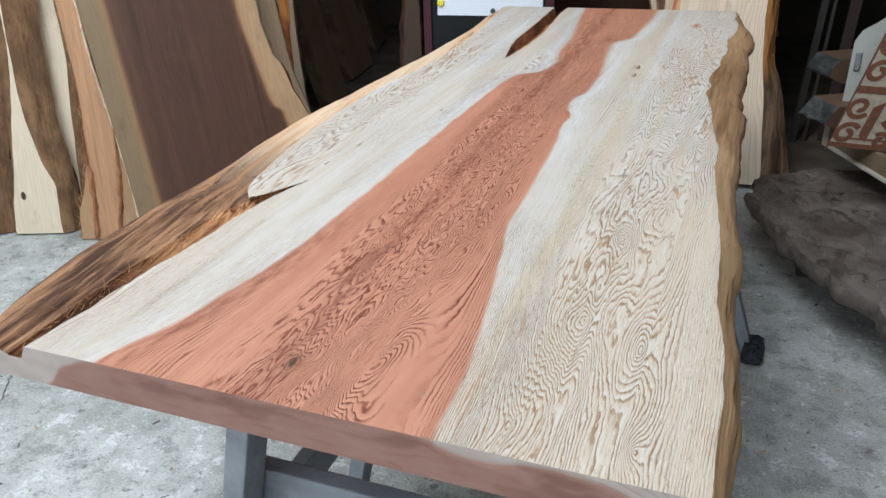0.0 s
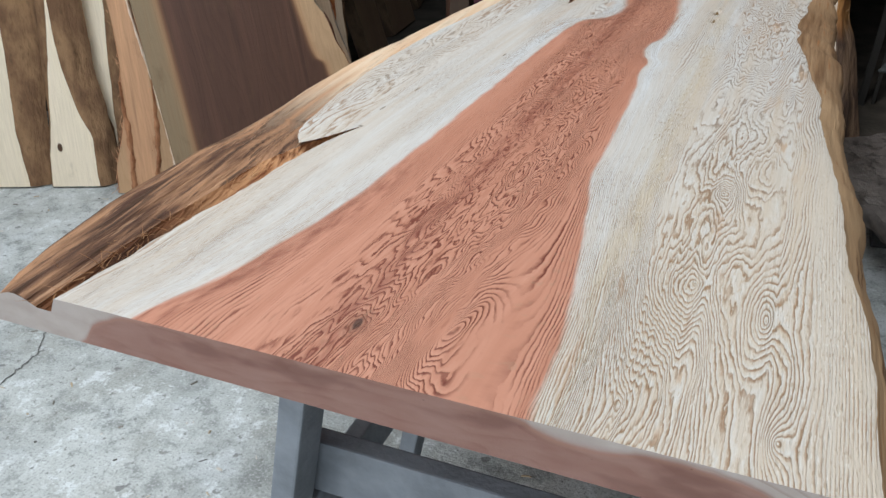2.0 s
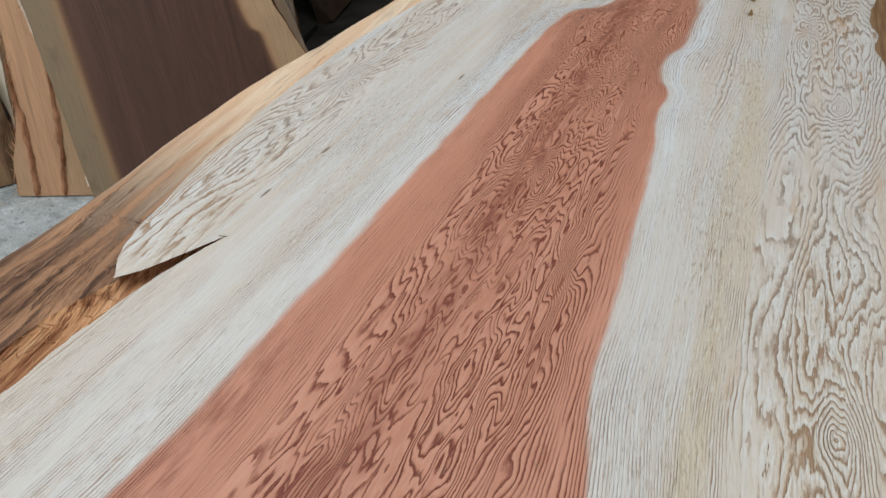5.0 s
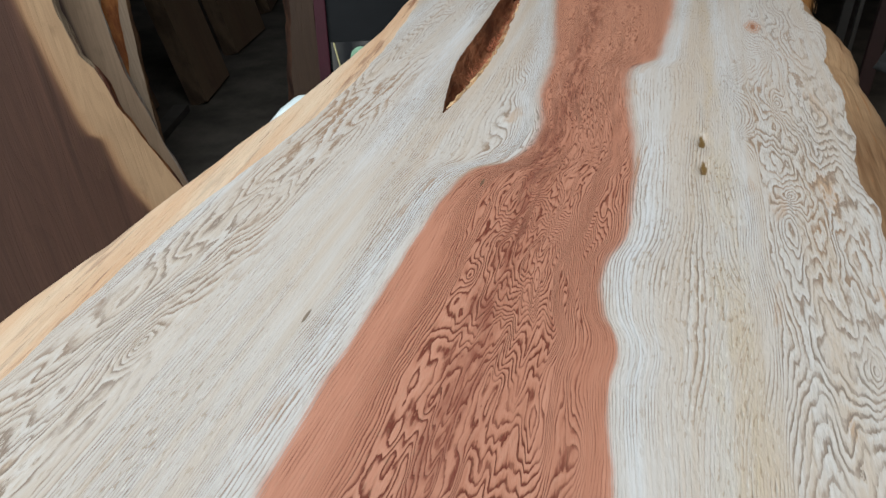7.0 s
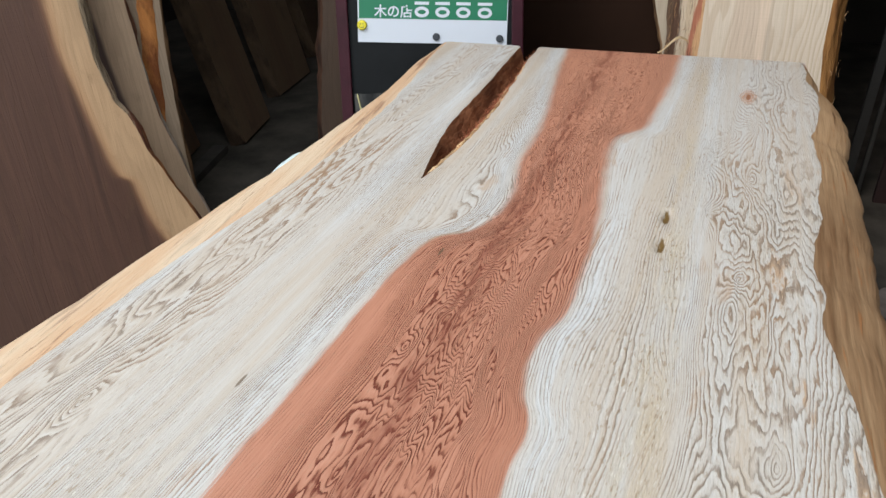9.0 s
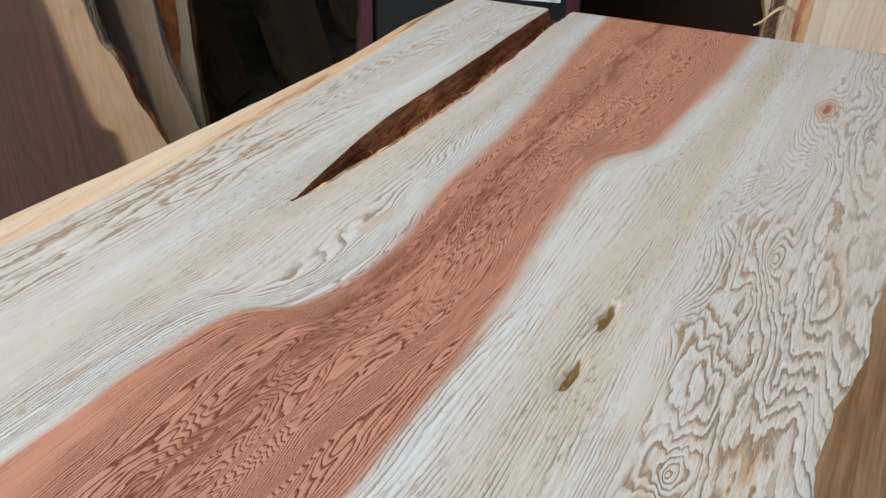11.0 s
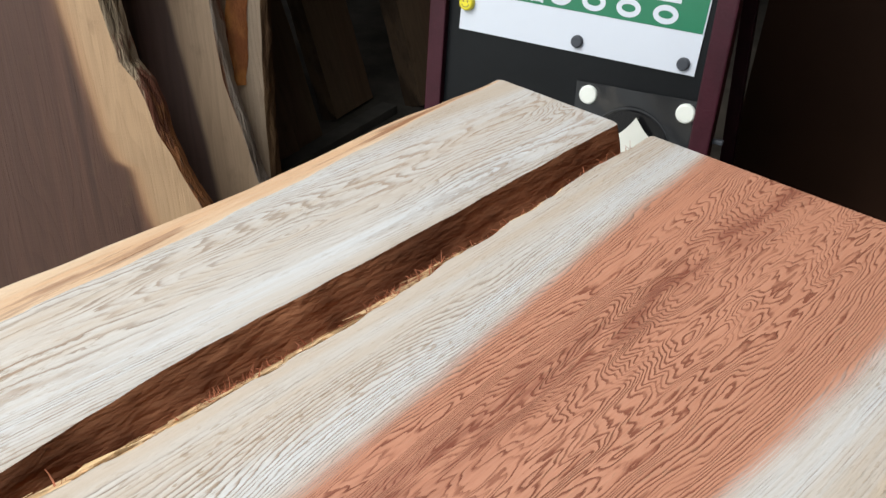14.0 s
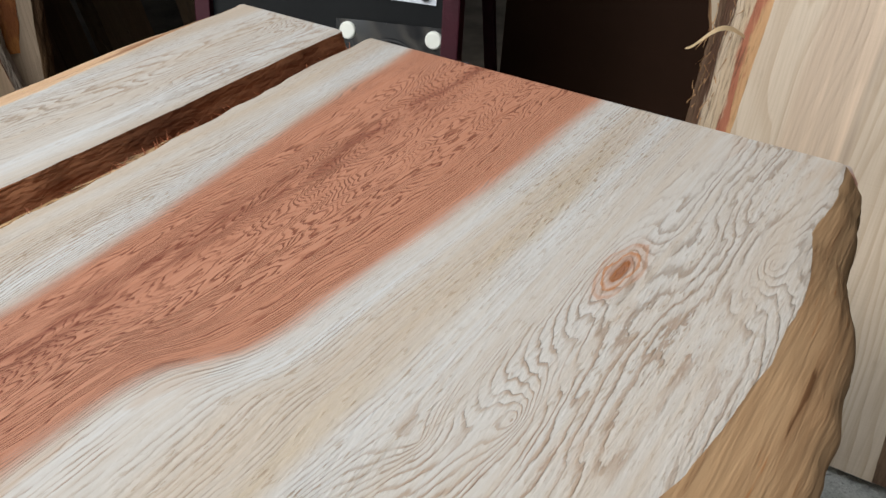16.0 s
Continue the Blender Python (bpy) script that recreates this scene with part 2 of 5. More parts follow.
    # the small red knot and the dark knot, each with its own rings
    for cx, cy, rx, ry, outer, inner in ((0.531, 1.979, 0.014, 0.046, (0.47, 0.19, 0.07), (0.27, 0.085, 0.025)), (0.307, 0.069, 0.011, 0.026, (0.21, 0.075, 0.042), (0.055, 0.026, 0.018))):
        d = m.gap(x0 + m.noise(x0 * 60.0, y * 22.0, 3.0, 2.0) * 0.012, y, cx, cy, 1.0 / rx, 1.0 / ry)
        line = ((d * 3.2 + m.noise(x0 * 120.0, y * 40.0, 9.0, 2.0) * 1.2).fract()).step(0.45, 0.85)
        wood = m.mix((1.0 - d.step(0.55, 1.25)) * (line * 0.55 + 0.30), wood, outer)
        wood = m.mix((1.0 - d.step(0.20, 0.60)) * 0.85 + ((d - 0.80) / 0.10).bell() * 0.12, wood, inner)
    # short dark flecks
    for cx, cy in FLECKS:
        mark = ((x0 - cx) / 0.0018) * ((x0 - cx) / 0.0018) + ((y - cy) / 0.011) * ((y - cy) / 0.011) + m.noise(x0 * 200.0, y * 60.0, 3.0) * 0.8
        wood = m.mix((1.0 - mark.step(0.4, 1.3)) * 0.8, wood, (0.12, 0.075, 0.04))
    # rotted pits
    for cx, cy in PITS:
        pit = ((x0 - cx) / 0.0045) * ((x0 - cx) / 0.0045) + ((y - cy) / 0.022) * ((y - cy) / 0.022) + m.noise(x0 * 200.0, y * 60.0, 3.0) * 1.6
        wood = m.mix(1.0 - pit.step(0.5, 1.1), wood, (0.15, 0.085, 0.025))
    # torn, gritty fibre ends, above all in the yellow lanes
    gritty = ((zone * 3.0 + 0.55).high(0.0).low(1.0) * (1.0 - core * 0.6) + yellow * 1.2).low(1.4)
    speck = m.noise(u * 420.0, y * 75.0, 5.0, 3.0)
    wood = m.mix(speck.step(0.08, 0.17) * gritty * 0.65, wood, (0.30, 0.205, 0.125))
    wood = m.mix((speck * -1.0).step(0.10, 0.20) * gritty * (1.0 - heart) * (0.6 - y.step(0.8, 1.5) * 0.35), wood, (0.68, 0.64, 0.57))
    m.color(wood).bump(late_amount * 0.6 + fibre * 0.3 + speck * (gritty * 1.5 + 0.3), 0.0012, 1.0)
    return m.mat


def end_grain():
    """The sawn end of the board: salmon heart under a cream rim."""
    m = Mat("sawn_end", rough=0.75, spec=0.2)
    x, z = m.x, m.z
    ridge = x.high(0.0).curve([(0, 0.05), (0.03, 0.3), (0.06, 0.66), (0.13, 0.85), (0.44, 0.86), (0.485, 0.80), (0.50, 0.72), (0.53, 0.67), (0.60, 0.765), (0.64, 0.73), (0.67, 0.62), (0.70, 0.40), (0.72, 0.15), (0.75, 0.02)], 0.75)
    depth = ridge - (z - 0.69) / 0.08 + m.noise(x * 40.0, z * 60.0, 1.0) * 0.06
    core = depth.step(-0.07, 0.09)
    rings = (m.noise(x * 7.0, z * 22.0, 2.0, 2.0) * 6.0 + z * 60.0).fract()
    red = m.mix(rings.step(0.5, 0.95) * 0.35, (0.27, 0.148, 0.118), (0.19, 0.088, 0.064))
    red = m.mix(m.noise(x * 18.0, z * 60.0, 3.0, 3.0).step(-0.2, 0.3), red, (0.31, 0.185, 0.152))
    rim = m.mix(m.noise(x * 30.0, z * 50.0, 1.0, 3.0).step(-0.2, 0.3), (0.44, 0.385, 0.35), (0.38, 0.32, 0.285))
    line = ((depth - 0.03) / 0.03).bell()
    c = m.mix(core, rim, red)
    arcs = ((depth * 9.0 + m.noise(x * 14.0, z * 40.0, 5.0, 2.0) * 0.8).fract()).step(0.6, 0.95)
    c = m.mix(arcs * 0.30 * x.step(0.55, 0.66), c, (0.20, 0.12, 0.09))
    c = m.mix(line * 0.5, c, (0.33, 0.15, 0.10))
    c = m.mix(m.noise(x * 9.0, z * 26.0, 8.0, 3.0).step(0.02, 0.16) * core * 0.55, c, (0.155, 0.075, 0.058))
    c = m.mix(m.noise(x * 130.0, z * 130.0, 11.0, 1.0).step(0.27, 0.30) * 0.8, c, (0.05, 0.03, 0.025))
    m.color(c).bump(m.noise(x * 300.0, z * 300.0, 0.0, 3.0), 0.0006)
    return m.mat


def wane(name, light, dark, deep, streak=0.5, shift=0.0):
    """A debarked live edge: tan wood with brown inner-bark streaks that run along it."""
    m = Mat(name, rough=0.7, spec=0.25)
    x, y, z = m.x, m.y, m.z
    a = m.noise(x * 45.0, y * 3.5, z * 45.0, 4.0, 0.6)
    b = m.noise(x * 160.0, y * 9.0, z * 160.0, 3.0)
    c = m.mix(a.step(0.20 - streak * 0.5, 0.34 - streak * 0.3), light, dark)
    c = m.mix((a + b * 0.3).step(0.26 - streak * 0.34, 0.36 - streak * 0.25), c, deep)
    c = m.mix(b.step(-0.1, 0.3) * 0.35, c, light)
    m.color(c).bump(a + b * 0.5, 0.004)
    return m.mat


def raw_wood(name, sap, heart, late, lo, hi, tilt=0.0, lines=140.0, dull=0.5, fan=0.0, grain=0.16, hi_curve=None, sap_lo=None, rim=0.0):
    """A rough-sawn leaning board: sapwood outside u = lo..hi, heart within; v runs along the trunk."""
    m = Mat(name, rough=0.55, spec=0.4)
    u, v = m.x + m.y * tilt, m.y
    wob = m.noise(u * 4.0, v * 2.0, m.chance * 20.0, 3.0) * 0.05
    if hi_curve:
        hi, wob = v.curve(hi_curve, 2.0), wob * 0.15
    inside = (u + wob - lo).low((u + wob + v * fan) * -1.0 + hi)
    core = inside.step(-0.007, 0.012)
    r = (u * lines * 0.35 + m.noise(u * 6.0, v * 0.9, m.chance * 9.0 + 3.0, 3.0) * 16.0).fract()
    lt = r.step(0.3, 0.9) * (1.0 - r.step(0.92, 1.0))
    f = m.noise(u * 300.0, v * 9.0, 0.0, 3.0)
    blot = m.noise(u * 5.0, v * 3.0, m.chance * 7.0, 4.0, 0.6)
    saw = m.noise(u * 3.0, v * 190.0, 2.0, 2.0)
    c_s = m.mix(lt * grain, m.mix((u - lo).step(0.0, 0.2), sap_lo, sap) if sap_lo else sap, late)
    c_s = m.mix(blot.step(-0.05, 0.3) * dull, c_s, tuple(k * 0.55 for k in sap))
    c_h = m.mix(lt * 0.22, heart, tuple(k * 0.62 for k in heart))
    c_h = m.mix(m.noise(u * 22.0, v * 0.7, 4.0, 4.0, 0.6).step(-0.06, 0.24) * 0.7, c_h, tuple(k * 1.7 for k in heart))
    c_h = m.mix(m.noise(u * 34.0, v * 1.1, 8.0, 3.0).step(0.04, 0.22) * 0.7, c_h, tuple(k * 0.5 for k in heart))
    c = m.mix(core, c_s, c_h)
    c = m.mix((inside / 0.014).bell() * rim, c, (0.42, 0.205, 0.095))
    c = m.mix(f.step(-0.3, 0.4) * 0.25, c, tuple(k * 0.5 for k in late))
    c = m.mix(m.noise(u * 16.0, v * 7.0, m.chance * 5.0, 5.0, 0.65).step(0.08, 0.24) * dull * 0.8, c, tuple(k * 0.45 for k in late))
    m.color(c).bump(lt * 0.15 + f * 0.6 + saw * 0.4, 0.0012)
    return m.mat


def concrete():
    """Worn pale workshop concrete with blotches, dust and hairline cracks."""
    m = Mat("worn_concrete", rough=0.8, spec=0.3)
    x, y = m.x, m.y
    a = m.noise(x * 1.6, y * 1.6, 0.0, 6.0, 0.7)
    b = m.noise(x * 11.0, y * 11.0, 4.0, 6.0, 0.7)
    g = m.noise(x * 75.0, y * 75.0, 1.0, 4.0, 0.7)
    c = m.mix(a.step(-0.12, 0.12), (0.33, 0.335, 0.315), (0.50, 0.505, 0.48))
    e = m.noise(x * 4.2, y * 4.2, 14.0, 5.0, 0.62)
    c = m.mix(e.step(0.02, 0.10) * 0.6, c, (0.31, 0.305, 0.275))
    c = m.mix((e * -1.0).step(0.04, 0.12) * 0.55, c, (0.56, 0.575, 0.57))
    c = m.mix(b.step(0.0, 0.13) * 0.8, c, (0.235, 0.24, 0.225))
    c = m.mix((b * -1.0 + g * 0.5).step(0.05, 0.16) * 0.85, c, (0.64, 0.655, 0.645))
    c = m.mix(m.noise(x * 40.0, y * 40.0, 9.0, 4.0, 0.65).step(0.11, 0.17) * 0.7, c, (0.14, 0.13, 0.115))
    c = m.mix(m.noise(x * 5.0, y * 5.0, 3.0, 5.0, 0.7).step(0.14, 0.26) * 0.5, c, (0.22, 0.19, 0.155))
    crack = m.noise(x * 0.9 + b * 0.12, y * 0.9, 8.0, 5.0, 0.55).absolute()
    c = m.mix((1.0 - crack.step(0.0006, 0.0022)) * (a.step(0.0, 0.1) * 0.5), c, (0.14, 0.135, 0.13))
    pits = m.noise(x * 170.0, y * 170.0, 12.0, 3.0, 0.6)
    c = m.mix(pits.step(0.02, 0.2) * 0.7, c, (0.19, 0.19, 0.18))
    c = m.mix((pits * -1.0 + b * 0.3).step(0.06, 0.24) * 0.55, c, (0.68, 0.68, 0.65))
    drops = m.noise(x * 24.0, y * 24.0, 33.0, 2.0).step(0.20, 0.22)
    c = m.mix(drops * 0.7, c, (0.13, 0.125, 0.12))
    rough = b * 0.4 + 0.72
    m.color(c).rough(rough).bump(b * 0.6 + g * 0.5 + pits * 0.35, 0.005)
    return m.mat


def plain(name, rgb, rough=0.6, var=0.25, scale=20.0, bump=0.0005, metal=0.0, spec=0.4):
    m = Mat(name, rough=rough, metal=metal, spec=spec)
    n = m.noise(m.x * scale, m.y * scale, m.z * scale, 4.0, 0.6)
    c = m.mix(n.step(-0.3, 0.3), tuple(k * (1 - var) for k in rgb), tuple(min(1.0, k * (1 + var)) for k in rgb))
    m.color(c).bump(m.noise(m.x * scale * 9, m.y * scale * 9, m.z * scale * 9, 3.0), bump)
    return m.mat


def bark(name, light, dark):
    """Flaky bark and inner bark along a live edge; v runs along it."""
    m = Mat(name, rough=0.85, spec=0.15)
    x, y, z = m.x, m.y, m.z
    a = m.noise(x * 11.0, y * 5.0, z * 11.0, 5.0, 0.65)
    b = m.noise(x * 80.0, y * 22.0, z * 80.0, 4.0, 0.6)
    c = m.mix(a.step(-0.14, 0.14), light, dark)
    c = m.mix(b.step(0.03, 0.25) * 0.5, c, tuple(k * 0.4 for k in dark))
    m.color(c).bump(a + b * 0.6, 0.010)
    return m.mat


M_TOP, M_END, M_FLOOR = board_top(), end_grain(), concrete()


def weathered_edge():
    """The rounded left edge: tan rim, dark weathered fibres, orange inner bark; cleaner and paler farther along."""
    m = Mat("wane_weathered", rough=0.75, spec=0.2)
    x, y, z = m.x, m.y, m.z
    run = x + y * 0.10
    a = m.noise(run * 38.0, y * 3.0, z * 30.0, 5.0, 0.62)
    b = m.noise(run * 150.0, y * 8.0, z * 120.0, 3.0, 0.6)
    clean = (y + a * 0.6).step(0.46, 0.86)
    c = m.mix(a.step(-0.12, 0.10), (0.36, 0.185, 0.098), (0.080, 0.036, 0.021))
    c = m.mix((a + b * 0.7).step(0.06, 0.20), c, (0.06, 0.030, 0.016))
    c = m.mix((b - a * 0.5).step(0.12, 0.26) * 0.5, c, (0.40, 0.19, 0.08))
    thin = m.noise(run * 95.0, y * 4.0, z * 70.0, 5.0, 0.7)
    c = m.mix(thin.step(0.05, 0.12) * 0.75, c, (0.045, 0.022, 0.013))
    c = m.mix((thin * -1.0).step(0.08, 0.16) * 0.55, c, (0.52, 0.295, 0.17))
    fresh = m.mix((a + b * 0.4).step(0.08, 0.15) * 0.85, (0.62, 0.39, 0.235), (0.25, 0.10, 0.045))
    fresh = m.mix(b.step(-0.1, 0.2) * 0.4, fresh, (0.70, 0.53, 0.37))
    fresh = m.mix(m.noise(run * 24.0, y * 1.5, 9.0, 3.0).step(-0.1, 0.15) * 0.6, fresh, (0.72, 0.585, 0.43))
    fresh = m.mix(thin.step(0.13, 0.18) * 0.8, fresh, (0.20, 0.085, 0.036))
    c = m.mix(clean, c, fresh)
    m.color(c).bump(a + b * 0.7 + thin * 0.8, 0.007)
    return m.mat


M_WANE_L = weathered_edge()


def groove_bark():
    """Fibrous bark in the groove: darker at the front, torn orange-tan fibres towards the tongue."""
    m = Mat("bark_groove", rough=0.8, spec=0.15)
    x, y, z = m.x, m.y, m.z
    run = x + y * 0.10
    a = m.noise(run * 70.0, y * 5.0, z * 40.0, 4.0, 0.62)
    b = m.noise(run * 220.0, y * 12.0, z * 120.0, 3.0, 0.6)
    dark = m.mix(a.step(-0.12, 0.12), (0.19, 0.075, 0.032), (0.05, 0.02, 0.010))
    torn = m.mix((a + b * 0.4).step(-0.06, 0.16), (0.50, 0.255, 0.12), (0.19, 0.068, 0.028))
    torn = m.mix((b - a * 0.3).step(0.10, 0.24) * 0.8, torn, (0.08, 0.032, 0.014))
    torn = m.mix((a * -1.0 + b * 0.5).step(0.10, 0.20) * 0.7, torn, (0.62, 0.36, 0.19))
    c = m.mix((y + a * 0.25).step(0.16, 0.36), dark, torn)
    m.color(c).bump(a + b * 0.8, 0.008)
    return m.mat


M_GROOVE = groove_bark()


def tan_edge():
    """The bulging right edge: tan debarked wood with long brown flecks, darker over some stretches."""
    m = Mat("wane_tan", rough=0.7, spec=0.2)
    x, y, z = m.x, m.y, m.z
    a = m.noise(x * 70.0, y * 3.2, z * 70.0, 4.0, 0.6)
    b = m.noise(x * 200.0, y * 9.0, z * 200.0, 3.0)
    big = m.noise(0.0, y * 2.3, 4.0, 2.0)
    c = m.mix(b.step(-0.25, 0.3), (0.455, 0.285, 0.155), (0.37, 0.215, 0.11))
    c = m.mix((big + a * 0.4).step(0.06, 0.24) * 0.5, c, (0.30, 0.165, 0.08))
    c = m.mix((a + big * 0.3).step(0.05, 0.16) * 0.45, c, (0.26, 0.135, 0.065))
    c = m.mix((a + big * 0.3).step(0.15, 0.20) * 0.9, c, (0.13, 0.058, 0.024))
    rind = (y + a * 0.35).step(0.85, 1.05) * (1.0 - (y + a * 0.5).step(1.50, 1.75))
    c = m.mix(rind * (a * 2.0 + 0.62).high(0.0).low(0.9), c, (0.175, 0.090, 0.042))
    c = m.mix((b - a * 0.6).step(0.16, 0.22) * 0.7, c, (0.34, 0.14, 0.05))
    m.color(c).bump(a * 0.6 + b * 0.3, 0.004)
    return m.mat


M_WANE_R = tan_edge()
M_CRACK = bark("bark_pocket", (0.35, 0.145, 0.070), (0.15, 0.055, 0.026))
M_LIP = wane("splintered_lip", (0.74, 0.51, 0.28), (0.40, 0.20, 0.07), (0.16, 0.06, 0.025), 0.36)
M_BARK = bark("red_bark", (0.30, 0.12, 0.045), (0.13, 0.055, 0.028))
M_BARK_RED = bark("torn_red_bark", (0.46, 0.22, 0.11), (0.20, 0.075, 0.035))
M_BARK_ORANGE = bark("orange_bark", (0.62, 0.24, 0.07), (0.26, 0.085, 0.032))
M_BARK_PALE = bark("pale_torn_edge", (0.66, 0.46, 0.30), (0.44, 0.22, 0.12))
M_BARK_GREY = bark("brown_inner_bark", (0.275, 0.158, 0.082), (0.150, 0.080, 0.043))
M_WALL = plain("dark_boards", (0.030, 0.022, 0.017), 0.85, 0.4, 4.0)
M_GREYPAINT = plain("grey_paint", (0.20, 0.22, 0.245), 0.65, 0.3, 14.0, 0.0012)


# ---- mesh helpers ----
def part(name, bm, material, parent=None, label="", smooth=False):
    me = bpy.data.meshes.new(name)
    bm.to_mesh(me)
    bm.free()
    return link(name, me, material, parent, label, smooth)


def link(name, me, material, parent, label="", smooth=False):
    ob = new(name, me)
    if material is not None and not me.materials:
        me.materials.append(material)
    if smooth:
        me.polygons.foreach_set("use_smooth", [True] * len(me.polygons))
    if parent is not None:
        ob.parent = parent
    if label:
        tagged(ob, label)
    return ob


def mesh(name, verts, faces, material, parent=None, label="", smooth=False):
    me = bpy.data.meshes.new(name)
    me.from_pydata([tuple(map(float, v)) for v in verts], [], faces)
    me.update()
    return link(name, me, material, parent, label, smooth)


def sheet(name, rows, material, parent=None, label="", smooth=True, flip=False):
    """A sheet through rows of equally many points."""
    rows = np.array(rows, float)
    a, b = rows.shape[:2]
    faces = [(i * b + j, i * b + j + 1, (i + 1) * b + j + 1, (i + 1) * b + j) for i in range(a - 1) for j in range(b - 1)]
    if flip:
        faces = [f[::-1] for f in faces]
    return mesh(name, rows.reshape(-1, 3), faces, material, parent, label, smooth)


def box_bm(x0, y0, z0, x1, y1, z1, bevel=0.003, bm=None):
    bm = bm or bmesh.new()
    made = bmesh.ops.create_cube(bm, size=1.0, matrix=Matrix.LocRotScale(((x0 + x1) / 2, (y0 + y1) / 2, (z0 + z1) / 2), None, (x1 - x0, y1 - y0, z1 - z0)))
    if bevel > 0:
        edges = list({e for v in made["verts"] for e in v.link_edges})
        bmesh.ops.bevel(bm, geom=edges, offset=bevel, segments=2, affect="EDGES", profile=0.6)
    return bm


def bar_bm(p, q, w, d, bevel=0.004, side=(1, 0, 0)):
    """A squared timber from p to q, w across side and d the other way."""
    p, q = Vector(p), Vector(q)
    ahead = (q - p).normalized()
    a = (Vector(side) - ahead * ahead.dot(Vector(side))).normalized()
    b = ahead.cross(a)
    bm = box_bm(-w / 2, -d / 2, 0, w / 2, d / 2, (q - p).length, bevel)
    turn = Matrix((a, b, ahead)).transposed().to_4x4()
    bmesh.ops.transform(bm, matrix=Matrix.Translation(p) @ turn, verts=bm.verts)
    return bm


def thing(name, label, category, group="", at=None):
    ob = new(name)
    ob.empty_display_size = 0.1
    if at is not None:
        ob.matrix_world = at
    return tagged(ob, label, category, group)


def wob(v, seed, scale=6.0, amount=0.01):
    """A smooth random offset along v."""
    return amount * (noise.noise(Vector((v * scale, seed * 7.31, 1.7))) + 0.45 * noise.noise(Vector((v * scale * 3.1, seed * 3.77, 5.2))))


# ---- the shed ----
X0, X1, Y0, Y1, TOP = -3.4, 3.2, -2.4, 5.7, 3.3
ground = mesh("floor", [(x, y, 0) for y in (-30, 30) for x in (-30, 30)], [(0, 1, 3, 2)], M_FLOOR)
tagged(ground, "worn pale grey concrete workshop floor with stains and cracks", "floor", kind="structure")


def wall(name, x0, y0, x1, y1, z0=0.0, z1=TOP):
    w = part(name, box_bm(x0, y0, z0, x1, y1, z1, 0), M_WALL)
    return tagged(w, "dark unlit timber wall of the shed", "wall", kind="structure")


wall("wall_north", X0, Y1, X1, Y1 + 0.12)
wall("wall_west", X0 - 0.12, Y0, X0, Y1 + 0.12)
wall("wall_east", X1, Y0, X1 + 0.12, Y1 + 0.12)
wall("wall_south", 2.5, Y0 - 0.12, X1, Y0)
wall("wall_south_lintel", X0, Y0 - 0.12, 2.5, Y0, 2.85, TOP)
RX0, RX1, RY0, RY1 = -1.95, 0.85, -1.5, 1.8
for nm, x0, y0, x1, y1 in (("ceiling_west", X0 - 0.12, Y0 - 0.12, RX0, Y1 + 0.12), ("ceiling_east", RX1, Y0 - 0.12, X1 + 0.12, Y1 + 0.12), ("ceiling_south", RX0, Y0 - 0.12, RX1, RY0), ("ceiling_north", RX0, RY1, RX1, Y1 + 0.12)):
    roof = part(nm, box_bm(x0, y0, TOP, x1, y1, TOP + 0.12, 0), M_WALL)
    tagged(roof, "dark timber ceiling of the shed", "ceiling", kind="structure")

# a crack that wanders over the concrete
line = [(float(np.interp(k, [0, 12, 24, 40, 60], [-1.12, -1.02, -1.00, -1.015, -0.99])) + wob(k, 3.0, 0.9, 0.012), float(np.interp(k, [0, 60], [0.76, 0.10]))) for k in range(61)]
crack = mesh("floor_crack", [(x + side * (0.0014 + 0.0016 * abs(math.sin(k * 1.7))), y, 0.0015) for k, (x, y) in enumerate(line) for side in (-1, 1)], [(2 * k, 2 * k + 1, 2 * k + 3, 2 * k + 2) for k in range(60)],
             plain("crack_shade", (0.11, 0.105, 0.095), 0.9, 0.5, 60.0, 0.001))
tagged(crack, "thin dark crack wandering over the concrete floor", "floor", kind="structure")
# dark sheet over the concrete; its colour stands in for shade at the back
back_shade = mesh("floor_back", [(x, y + (0.05 * math.sin(x * 5) + 0.12 / (1 + ((x - 0.75) / 0.25) ** 4) - 0.5 / (1 + math.exp(10 * (x + 0.5))) if y < 3 else 0), 0.004) for y in (2.62, 5.69) for x in np.linspace(X0 + 0.01, X1 - 0.01, 40)], [(k, k + 1, 41 + k, 40 + k) for k in range(39)],
             plain("shaded_floor", (0.066, 0.056, 0.046), 0.85, 0.45, 5.0, 0.002, spec=0.15))
tagged(back_shade, "dark sheet painting shade over the floor at the back of the shed", "floor", kind="structure")
# unseen deck and upright, added to keep roof light off the back
light_block = part("ceiling_loft", box_bm(X0, 2.72, 2.12, X1, Y1, 2.24, 0), M_WALL)
tagged(light_block, "unseen dark light-blocking deck over the back of the shed", "ceiling", kind="structure")
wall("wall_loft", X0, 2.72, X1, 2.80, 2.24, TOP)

# ---- the great board ----
Z, LOW, LONG = 0.755, 0.709, 2.24
board = thing("live_edge_slab", "long live-edge cedar slab, cream sapwood round a salmon-red heart, on trestles", "slab")
LEFT_TOP = ([0, 0.07, 0.17, 0.27, 0.38, 0.46, 0.50, 0.54], [0.0, 0.005, 0.007, 0.017, 0.019, 0.028, 0.036, 0.046])
